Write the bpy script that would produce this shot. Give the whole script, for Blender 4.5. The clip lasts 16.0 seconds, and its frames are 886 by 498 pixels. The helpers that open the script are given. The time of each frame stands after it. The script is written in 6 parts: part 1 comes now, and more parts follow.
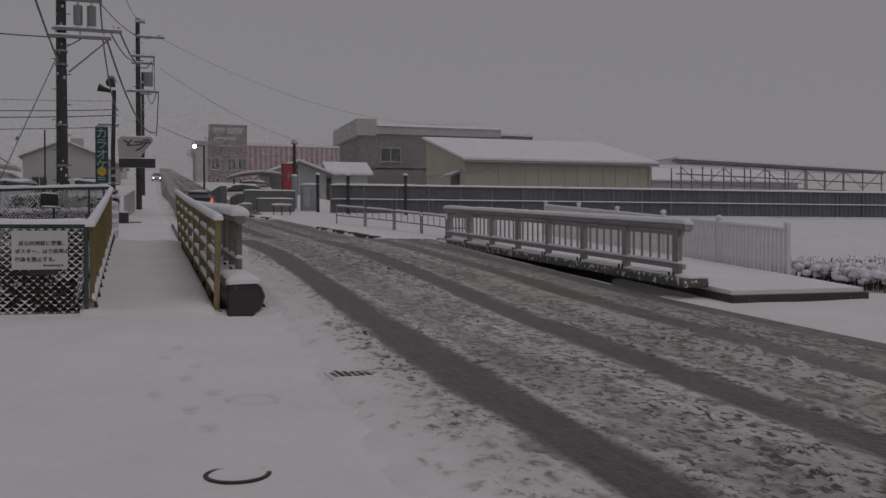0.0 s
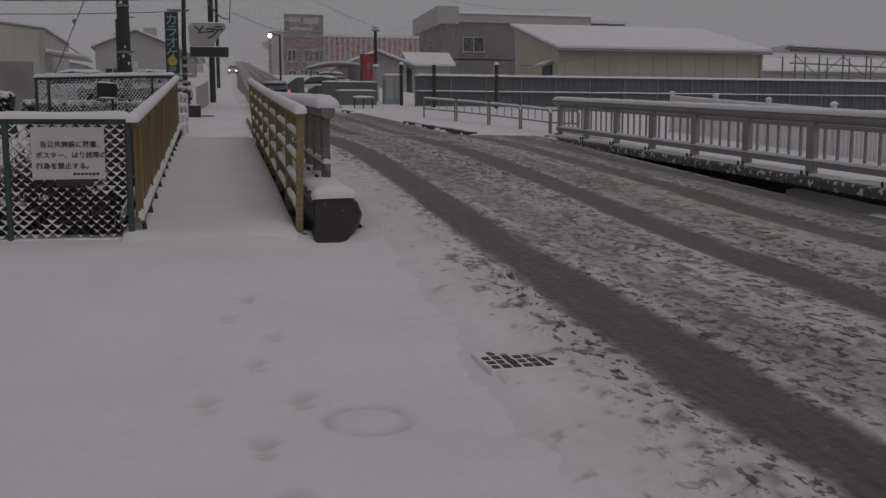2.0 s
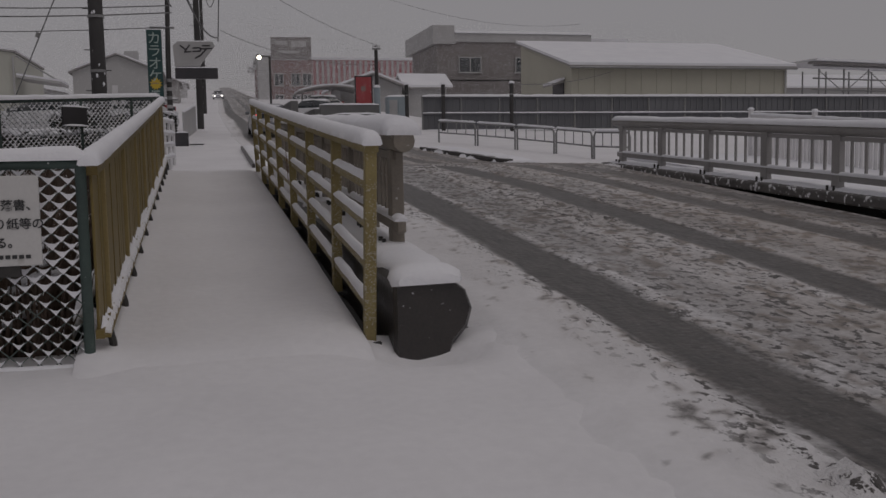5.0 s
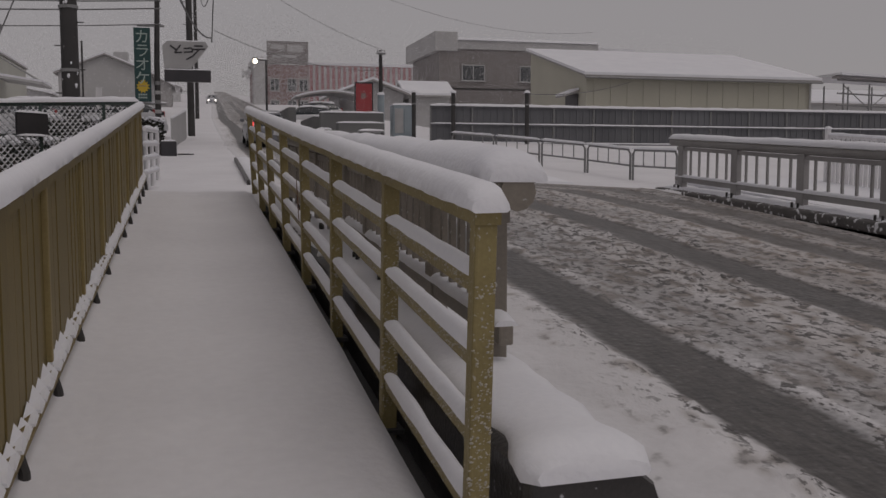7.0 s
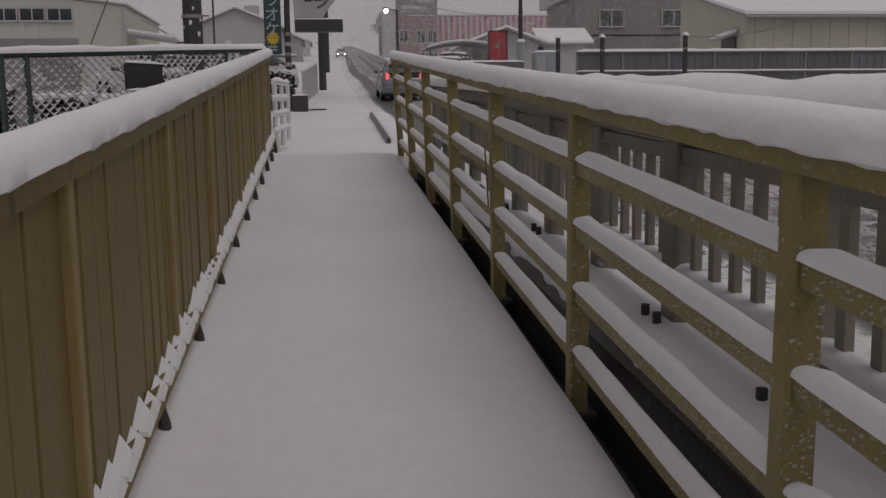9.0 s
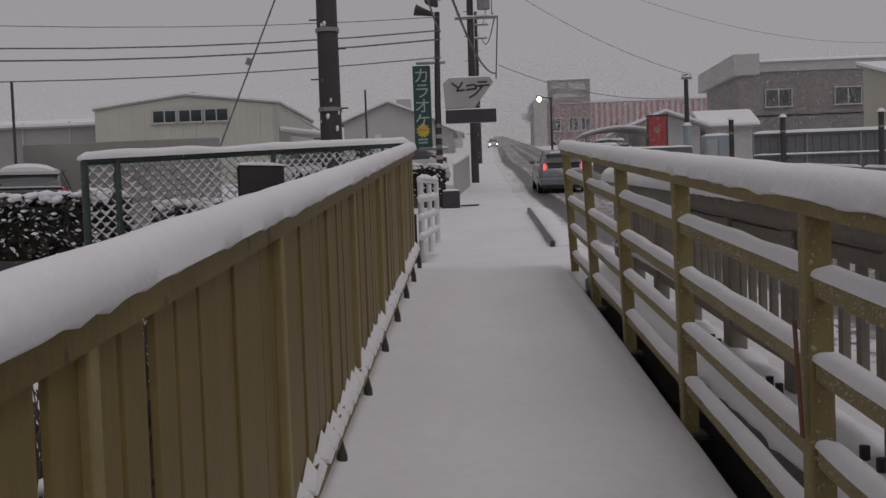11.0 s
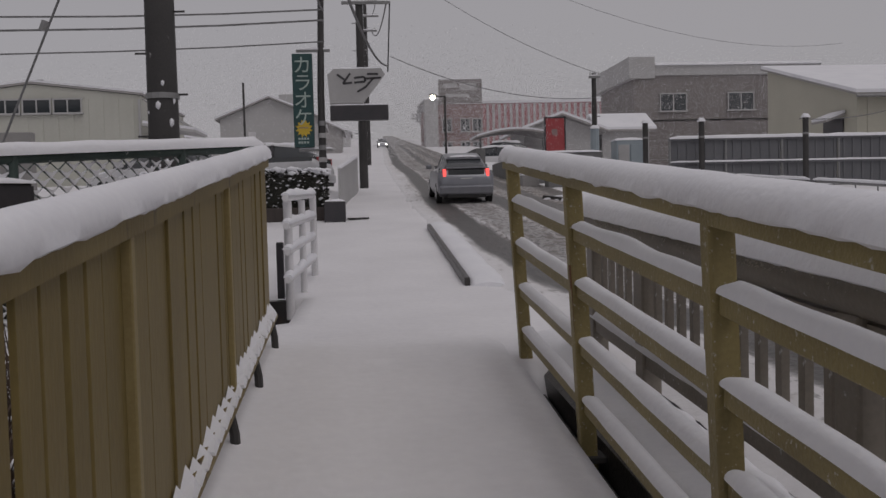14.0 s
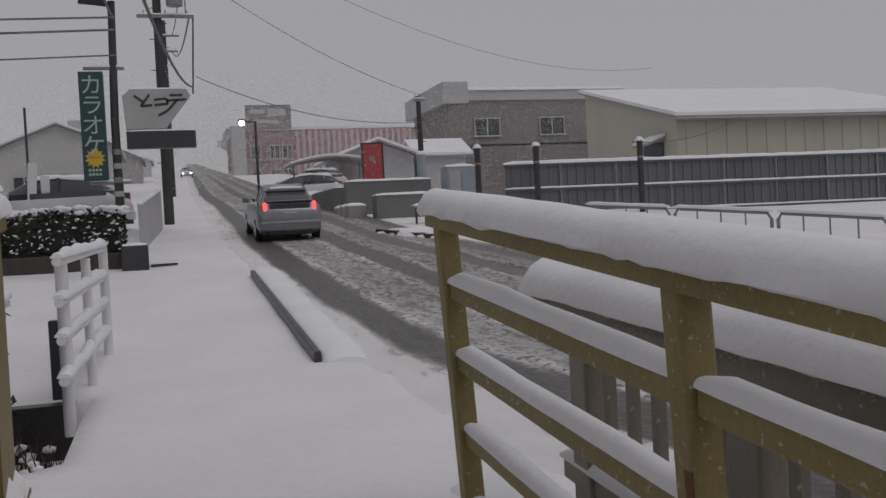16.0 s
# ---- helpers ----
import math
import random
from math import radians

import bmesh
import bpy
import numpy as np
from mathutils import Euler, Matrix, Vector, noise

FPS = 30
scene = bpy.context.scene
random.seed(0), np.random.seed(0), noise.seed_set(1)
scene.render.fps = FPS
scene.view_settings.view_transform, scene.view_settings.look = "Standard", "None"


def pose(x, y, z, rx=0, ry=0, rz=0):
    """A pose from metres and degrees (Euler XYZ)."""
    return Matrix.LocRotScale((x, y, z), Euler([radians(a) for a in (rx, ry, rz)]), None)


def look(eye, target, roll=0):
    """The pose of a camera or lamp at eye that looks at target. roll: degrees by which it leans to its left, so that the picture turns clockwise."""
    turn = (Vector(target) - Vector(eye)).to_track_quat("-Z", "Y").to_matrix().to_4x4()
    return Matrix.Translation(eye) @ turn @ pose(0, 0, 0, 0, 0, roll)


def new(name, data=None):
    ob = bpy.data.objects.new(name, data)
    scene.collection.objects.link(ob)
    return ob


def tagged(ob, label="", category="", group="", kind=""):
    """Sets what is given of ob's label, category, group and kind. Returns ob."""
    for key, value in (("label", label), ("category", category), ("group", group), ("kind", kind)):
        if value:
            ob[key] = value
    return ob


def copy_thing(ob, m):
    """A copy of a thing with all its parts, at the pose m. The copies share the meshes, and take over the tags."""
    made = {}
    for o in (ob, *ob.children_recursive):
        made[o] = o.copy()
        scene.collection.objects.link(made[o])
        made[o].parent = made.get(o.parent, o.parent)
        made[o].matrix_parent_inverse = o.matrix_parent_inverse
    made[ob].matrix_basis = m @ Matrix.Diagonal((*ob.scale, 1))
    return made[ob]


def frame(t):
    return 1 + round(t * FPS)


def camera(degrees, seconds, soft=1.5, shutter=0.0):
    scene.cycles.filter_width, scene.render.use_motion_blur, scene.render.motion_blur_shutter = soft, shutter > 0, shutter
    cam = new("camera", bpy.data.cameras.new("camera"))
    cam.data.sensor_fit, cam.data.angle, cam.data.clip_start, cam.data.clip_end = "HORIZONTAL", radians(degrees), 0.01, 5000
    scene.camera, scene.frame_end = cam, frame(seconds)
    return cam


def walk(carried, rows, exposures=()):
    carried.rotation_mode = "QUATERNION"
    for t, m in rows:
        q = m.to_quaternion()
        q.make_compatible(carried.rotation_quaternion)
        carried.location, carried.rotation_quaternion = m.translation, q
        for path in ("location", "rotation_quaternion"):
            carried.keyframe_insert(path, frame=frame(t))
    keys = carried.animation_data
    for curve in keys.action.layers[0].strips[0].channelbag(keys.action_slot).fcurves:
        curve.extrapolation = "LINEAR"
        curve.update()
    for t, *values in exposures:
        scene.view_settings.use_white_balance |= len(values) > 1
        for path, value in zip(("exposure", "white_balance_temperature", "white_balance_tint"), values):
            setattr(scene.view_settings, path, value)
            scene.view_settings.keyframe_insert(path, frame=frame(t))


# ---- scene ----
cam = camera(50.4, 16.0)
EXPOSURES = [(0.0, -0.42, 6600, 14), (3.5, -0.46, 6600, 14), (7.0, -0.10, 6800, 15), (8.5, 0.04, 6850, 16), (11.0, 0.10, 6650, 14), (12.0, 0.12, 6600, 13), (14.0, 0.14, 6600, 14), (16.0, 0.23, 6500, 11)]
# seconds, eye, target, roll
PATH = [
    (0, (-0.156, -12.694, 0.959), (0.468, -10.794, 0.94), -0.29),
    (0.5, (-0.086, -11.82, 0.966), (0.458, -9.896, 0.995), -1.05),
    (1, (0.014, -10.944, 0.984), (0.497, -9.006, 0.883), -0.95),
    (1.5, (0.067, -10.094, 1.005), (0.536, -8.161, 0.795), -0.58),
    (2, (0.07, -9.295, 1.028), (0.537, -7.365, 0.787), -0.15),
    (2.5, (0.043, -8.536, 1.071), (0.507, -6.603, 0.847), -0.12),
    (3, (-0.011, -7.836, 1.108), (0.454, -5.902, 0.898), -0.24),
    (3.5, (-0.072, -7.168, 1.128), (0.399, -5.234, 0.932), -0.63),
    (4, (-0.09, -6.469, 1.158), (0.383, -4.534, 0.977), -0.84),
    (4.2, (-0.11, -6.182, 1.16), (0.364, -4.247, 0.986), -1),
    (6.3, (-0.062, -3.287, 1.311), (0.477, -1.375, 1.08), -0.44),
    (6.5, (-0.038, -2.948, 1.358), (0.5, -1.035, 1.136), -0.36),
    (7, (0.024, -2.11, 1.407), (0.539, -0.186, 1.23), -0.02),
    (7.5, (0.002, -1.339, 1.42), (0.485, 0.593, 1.234), 0.27),
    (8, (-0.023, -0.759, 1.411), (0.369, 1.183, 1.128), -1.4),
    (8.5, (-0.051, -0.151, 1.418), (0.257, 1.803, 1.125), -1.28),
    (10.8, (-0.038, 2.905, 1.626), (-0.045, 4.902, 1.527), -1.88),
    (11, (-0.054, 3.096, 1.645), (-0.118, 5.093, 1.562), -2.02),
    (11.5, (-0.125, 3.562, 1.673), (-0.377, 5.546, 1.648), -1.35),
    (12, (-0.047, 4.261, 1.742), (-0.474, 6.214, 1.761), -0.98),
    (12.5, (0.011, 4.959, 1.821), (-0.256, 6.941, 1.78), -0.88),
    (13, (-0.03, 5.545, 1.837), (-0.025, 7.538, 1.68), -0.65),
    (13.5, (-0.033, 6.201, 1.889), (0.101, 8.196, 1.814), -0.78),
    (14, (-0.042, 6.885, 1.951), (0.131, 8.876, 1.86), -1.5),
    (14.5, (-0.076, 7.618, 2.029), (0.145, 9.603, 1.935), -1.94),
    (15, (-0.068, 8.329, 2.069), (0.224, 10.306, 2.0), -2.27),
    (15.5, (-0.058, 8.912, 2.112), (0.337, 10.871, 2.036), -3.01),
    (16, (-0.074, 9.474, 2.187), (0.493, 11.392, 2.135), -3.04),
]
walk(cam, [(t, look(eye, target, roll)) for t, eye, target, roll in PATH], EXPOSURES)

# ---- light ----
world = bpy.data.worlds.new("overcast_sky")
scene.world = world
world.use_nodes = True
wn, wl = world.node_tree.nodes, world.node_tree.links
bg = wn["Background"]
sky = wn.new("ShaderNodeTexSky")
sky.sky_type, sky.sun_disc = "NISHITA", False
sky.sun_elevation, sky.sun_rotation = radians(38), radians(150)
dim = wn.new("ShaderNodeVectorMath")
dim.operation = "SCALE"
dim.inputs["Scale"].default_value = 0.05
wl.new(sky.outputs[0], dim.inputs[0])
cover = wn.new("ShaderNodeMix")
cover.data_type = "RGBA"
cover.inputs[0].default_value = 0.93
cover.inputs[7].default_value = (0.300, 0.296, 0.306, 1)
wl.new(dim.outputs[0], cover.inputs[6])
wl.new(cover.outputs[2], bg.inputs[0])
bg.inputs[1].default_value = 1.0
sun_data = bpy.data.lights.new("sun", "SUN")
sun_data.energy, sun_data.angle, sun_data.color = 0.5, radians(40), (1.0, 0.98, 0.95)
sun = new("sun", sun_data)
sun.matrix_world = look((0, 0, 40), (-12, 20, 0))

# ---- materials ----
def mat(name, c1, c2=None, rough=0.7, scale=3.0, fine=40.0, bump=0.15, metal=0.0, c3=None, c3_amount=0.0, c3_scale=5.0, stretch=(1, 1, 1), spec=0.5, vary=0.0, depth=0.02):
    m = bpy.data.materials.new(name)
    m.use_nodes = True
    n, l = m.node_tree.nodes, m.node_tree.links
    b = n["Principled BSDF"]
    b.inputs["Roughness"].default_value, b.inputs["Metallic"].default_value = rough, metal
    b.inputs["Specular IOR Level"].default_value = spec
    c2 = c2 or tuple(v * 0.8 for v in c1)
    tc = n.new("ShaderNodeTexCoord")
    mp = n.new("ShaderNodeMapping")
    mp.inputs["Scale"].default_value = stretch
    l.new(tc.outputs["Object"], mp.inputs[0])
    big = n.new("ShaderNodeTexNoise")
    big.inputs["Scale"].default_value, big.inputs["Detail"].default_value = scale, 4
    small = n.new("ShaderNodeTexNoise")
    small.inputs["Scale"].default_value, small.inputs["Detail"].default_value = fine, 3
    l.new(mp.outputs[0], big.inputs[0]), l.new(mp.outputs[0], small.inputs[0])
    add = n.new("ShaderNodeMath")
    add.operation = "MULTIPLY_ADD"
    l.new(small.outputs[0], add.inputs[0])
    add.inputs[1].default_value = 0.5
    l.new(big.outputs[0], add.inputs[2])
    ramp = n.new("ShaderNodeMapRange")
    ramp.inputs[1].default_value, ramp.inputs[2].default_value = 0.5, 1.0
    l.new(add.outputs[0], ramp.inputs[0])
    mix = n.new("ShaderNodeMix")
    mix.data_type = "RGBA"
    mix.inputs[6].default_value, mix.inputs[7].default_value = (*c1, 1), (*c2, 1)
    l.new(ramp.outputs[0], mix.inputs[0])
    out = mix.outputs[2]
    if c3:
        patch = n.new("ShaderNodeTexNoise")
        patch.inputs["Scale"].default_value, patch.inputs["Detail"].default_value = c3_scale, 6
        l.new(mp.outputs[0], patch.inputs[0])
        edge = n.new("ShaderNodeMapRange")
        edge.inputs[1].default_value = 0.72 - 0.45 * c3_amount
        edge.inputs[2].default_value = edge.inputs[1].default_value + 0.06
        l.new(patch.outputs[0], edge.inputs[0])
        mix3 = n.new("ShaderNodeMix")
        mix3.data_type = "RGBA"
        mix3.inputs[7].default_value = (*c3, 1)
        l.new(edge.outputs[0], mix3.inputs[0]), l.new(out, mix3.inputs[6])
        out = mix3.outputs[2]
    if vary:
        info = n.new("ShaderNodeObjectInfo")
        hsv = n.new("ShaderNodeHueSaturation")
        mr = n.new("ShaderNodeMapRange")
        mr.inputs[3].default_value, mr.inputs[4].default_value = 1 - vary, 1 + vary
        l.new(info.outputs["Random"], mr.inputs[0]), l.new(mr.outputs[0], hsv.inputs["Value"])
        l.new(out, hsv.inputs["Color"])
        out = hsv.outputs[0]
    l.new(out, b.inputs["Base Color"])
    bp = n.new("ShaderNodeBump")
    bp.inputs["Strength"].default_value, bp.inputs["Distance"].default_value = bump, depth
    l.new(add.outputs[0], bp.inputs["Height"]), l.new(bp.outputs[0], b.inputs["Normal"])
    return m


def glow(name, colour, strength):
    m = mat(name, colour, rough=0.3)
    b = m.node_tree.nodes["Principled BSDF"]
    b.inputs["Emission Color"].default_value, b.inputs["Emission Strength"].default_value = (*colour, 1), strength
    return m


WHITE_SNOW = (0.83, 0.83, 0.86)
SNOW = mat("snow", WHITE_SNOW, (0.76, 0.76, 0.80), 0.85, 1.2, 30, 0.35, spec=0.2, depth=0.03)
FOOT_SNOW = mat("trodden_snow", (0.80, 0.79, 0.81), (0.72, 0.71, 0.73), 0.85, 0.8, 14, 0.4, spec=0.2, depth=0.04)
MUSTARD = mat("mustard_paint", (0.222, 0.168, 0.064), (0.160, 0.117, 0.045), 0.5, 2.5, 60, 0.12, spec=0.2, c3=(0.105, 0.075, 0.036), c3_amount=0.2, c3_scale=9, stretch=(1, 1, 0.35), vary=0.045)
PALEMUSTARD = mat("worn_mustard_paint", (0.33, 0.265, 0.13), (0.25, 0.19, 0.085), 0.5, 4, 60, 0.15, spec=0.2)
FROST = mat("frozen_spatter", (0.42, 0.395, 0.34), (0.34, 0.31, 0.255), 0.7, 8, 60, 0.2)
OLIVE = mat("frosted_mustard_paint", (0.29, 0.236, 0.108), (0.20, 0.16, 0.072), 0.5, 3, 70, 0.25, spec=0.25, c3=(0.42, 0.39, 0.33), c3_amount=0.2, c3_scale=55)
RUST = mat("rust", (0.20, 0.085, 0.035), (0.10, 0.05, 0.03), 0.9, 6, 60, 0.3)
GUARD = mat("weathered_steel_paint", (0.27, 0.238, 0.20), (0.185, 0.163, 0.138), 0.55, 2, 50, 0.2, c3=(0.5, 0.49, 0.48), c3_amount=0.1, c3_scale=30, vary=0.06)
GREYRAIL = mat("grey_rail_paint", (0.36, 0.35, 0.345), (0.27, 0.26, 0.255), 0.5, 2, 50, 0.15, vary=0.06)
DARKSTEEL = mat("dark_steel", (0.05, 0.045, 0.042), (0.03, 0.03, 0.03), 0.6, 3, 50, 0.25, c3=(0.12, 0.07, 0.05), c3_amount=0.15)
WETCONC = mat("wet_concrete", (0.055, 0.048, 0.045), (0.03, 0.028, 0.028), 0.35, 3, 50, 0.5, c3=(0.5, 0.5, 0.52), c3_amount=0.08, c3_scale=22)
SNOWYKERB = mat("snow_spattered_concrete", (0.15, 0.14, 0.135), (0.08, 0.075, 0.072), 0.7, 3, 40, 0.5, c3=(0.75, 0.75, 0.77), c3_amount=0.33, c3_scale=10)
CONC = mat("concrete", (0.33, 0.32, 0.31), (0.24, 0.235, 0.23), 0.85, 1.5, 40, 0.3, c3=(0.18, 0.17, 0.165), c3_amount=0.15)
GREENPOST = mat("green_fence_paint", (0.055, 0.085, 0.075), (0.035, 0.055, 0.05), 0.5, 5, 60, 0.2, c3=(0.7, 0.7, 0.72), c3_amount=0.08, c3_scale=25)
WIRE = mat("fence_wire", (0.10, 0.13, 0.12), (0.06, 0.08, 0.075), 0.5, 20, 90, 0.1)
BOARD = mat("white_sign_board", (0.62, 0.61, 0.60), (0.53, 0.52, 0.51), 0.5, 2, 50, 0.05, c3=(0.42, 0.41, 0.39), c3_amount=0.08, c3_scale=7)
INK = mat("sign_ink", (0.035, 0.035, 0.04), (0.05, 0.05, 0.05), 0.6)
POLE = mat("utility_pole_concrete", (0.058, 0.055, 0.054), (0.036, 0.034, 0.034), 0.7, 2, 40, 0.3, c3=(0.35, 0.34, 0.33), c3_amount=0.06, c3_scale=6)
CABLE = mat("cable_rubber", (0.05, 0.05, 0.052), (0.035, 0.035, 0.035), 0.6)
ICECABLE = mat("snowy_cable", (0.22, 0.22, 0.225), (0.12, 0.12, 0.12), 0.7, 5, 30)
STEELGREY = mat("galvanised_steel", (0.30, 0.30, 0.30), (0.22, 0.22, 0.22), 0.5, 4, 50, 0.1, metal=0.4)
SIGNGREEN = mat("sign_green", (0.024, 0.072, 0.072), (0.018, 0.055, 0.056), 0.4)
SIGNPALE = mat("sign_pale_green", (0.42, 0.50, 0.47), (0.36, 0.44, 0.41), 0.5)
SIGNYELLOW = mat("sign_yellow", (0.62, 0.43, 0.04), (0.55, 0.38, 0.04), 0.5)
SIGNGREY = mat("aged_white_acrylic", (0.46, 0.455, 0.455), (0.36, 0.355, 0.355), 0.35, 2, 30, 0.05)
DARKPANEL = mat("dark_panel", (0.055, 0.05, 0.055), (0.035, 0.035, 0.04), 0.4, 3, 30)
LEAF = mat("hedge_leaf", (0.036, 0.034, 0.026), (0.02, 0.022, 0.016), 0.7, 6, 50, 0.2)
TWIG = mat("dry_twig", (0.11, 0.075, 0.055), (0.07, 0.05, 0.04), 0.85, 6, 60)
WHITEPAINT = mat("white_rail_paint", (0.74, 0.73, 0.74), (0.64, 0.63, 0.64), 0.45, 3, 50, 0.1)
WALLCREAM = mat("cream_cladding", (0.52, 0.52, 0.47), (0.46, 0.46, 0.41), 0.6, 0.6, 12, 0.1)
WALLGREY = mat("grey_render", (0.36, 0.345, 0.34), (0.29, 0.28, 0.275), 0.8, 0.5, 14, 0.15)
DARKWALL = mat("weathered_dark_render", (0.19, 0.19, 0.19), (0.14, 0.14, 0.14), 0.85, 0.8, 18, 0.25)
WALLTAUPE = mat("taupe_cladding", (0.235, 0.215, 0.21), (0.20, 0.18, 0.175), 0.7, 0.6, 14, 0.15)
WALLBEIGE = mat("beige_cladding", (0.47, 0.455, 0.38), (0.41, 0.395, 0.33), 0.65, 0.5, 14, 0.12)
WALLPALE = mat("pale_render", (0.48, 0.475, 0.475), (0.41, 0.405, 0.405), 0.75, 0.6, 16, 0.12)
WALLBROWN = mat("dark_brown_boarding", (0.070, 0.055, 0.050), (0.045, 0.037, 0.035), 0.75, 2, 30, 0.3, stretch=(6, 6, 0.4))
WALLGREEN = mat("green_corrugated_steel", (0.075, 0.115, 0.11), (0.05, 0.085, 0.08), 0.5, 1, 20, 0.2, stretch=(3, 3, 0.3))
WALLRED = mat("red_corrugated_steel", (0.46, 0.19, 0.20), (0.36, 0.14, 0.15), 0.6, 0.7, 10, 0.15)
BRICKRED = mat("faded_red_brick", (0.30, 0.20, 0.195), (0.22, 0.155, 0.15), 0.8, 1.2, 8, 0.3, c3=(0.5, 0.47, 0.47), c3_amount=0.15, c3_scale=3)
REDSIGN = mat("red_sign_panel", (0.38, 0.055, 0.06), (0.30, 0.045, 0.05), 0.4, 2, 30)
PANEL = mat("grey_fence_panel", (0.15, 0.153, 0.163), (0.105, 0.108, 0.118), 0.55, 0.8, 25, 0.15, stretch=(2, 2, 0.3), vary=0.10)
BLUEBOX = mat("pale_blue_steel", (0.33, 0.38, 0.41), (0.27, 0.32, 0.35), 0.5, 2, 30)
GLASS = mat("window_glass", (0.05, 0.055, 0.06), (0.04, 0.045, 0.05), 0.08, 1, 10, 0.02, spec=0.8)
CARPAINT = mat("silver_car_paint", (0.26, 0.265, 0.29), (0.21, 0.215, 0.24), 0.3, 4, 60, 0.03, metal=0.6)
TYRE = mat("tyre_rubber", (0.03, 0.03, 0.03), (0.02, 0.02, 0.02), 0.8)
RIM = mat("wheel_rim", (0.4, 0.4, 0.41), (0.3, 0.3, 0.3), 0.35, metal=0.8)
TAIL = glow("lit_tail_lamp", (1.0, 0.10, 0.09), 1.1)
LAMP = glow("lit_lamp", (1.0, 0.93, 0.72), 7.0)
HEADLAMP = glow("lit_headlamp", (1.0, 0.96, 0.9), 4.0)
# Trunk and twig grey is lightened to imitate distance haze, beyond the snow itself.
CROWN = mat("haze_paled_twigs", (0.42, 0.415, 0.42), (0.32, 0.315, 0.32), 0.9, 2, 20, 0.3)
DIRT = mat("channel_bank_earth", (0.10, 0.085, 0.07), (0.06, 0.052, 0.045), 0.9, 3, 30, 0.5, c3=(0.75, 0.75, 0.78), c3_amount=0.45, c3_scale=2.5)
SOFT = mat("snow_flake", (0.86, 0.86, 0.88), (0.82, 0.82, 0.84), 0.9)


def thin_snow():
    """Trodden snow that lets the ground through where it is pressed thin."""
    m = mat("forecourt_snow", (0.80, 0.79, 0.81), (0.72, 0.71, 0.73), 0.85, 0.8, 14, 0.4, spec=0.2, depth=0.04)
    n, l = m.node_tree.nodes, m.node_tree.links
    b = n["Principled BSDF"]
    old = b.inputs["Base Color"].links[0].from_socket
    at = n.new("ShaderNodeAttribute")
    at.attribute_name = "thin"
    mix = n.new("ShaderNodeMix")
    mix.data_type = "RGBA"
    mix.inputs[7].default_value = (0.40, 0.39, 0.40, 1)
    l.new(at.outputs["Fac"], mix.inputs[0]), l.new(old, mix.inputs[6])
    l.new(mix.outputs[2], b.inputs["Base Color"])
    return m


THIN_SNOW = thin_snow()


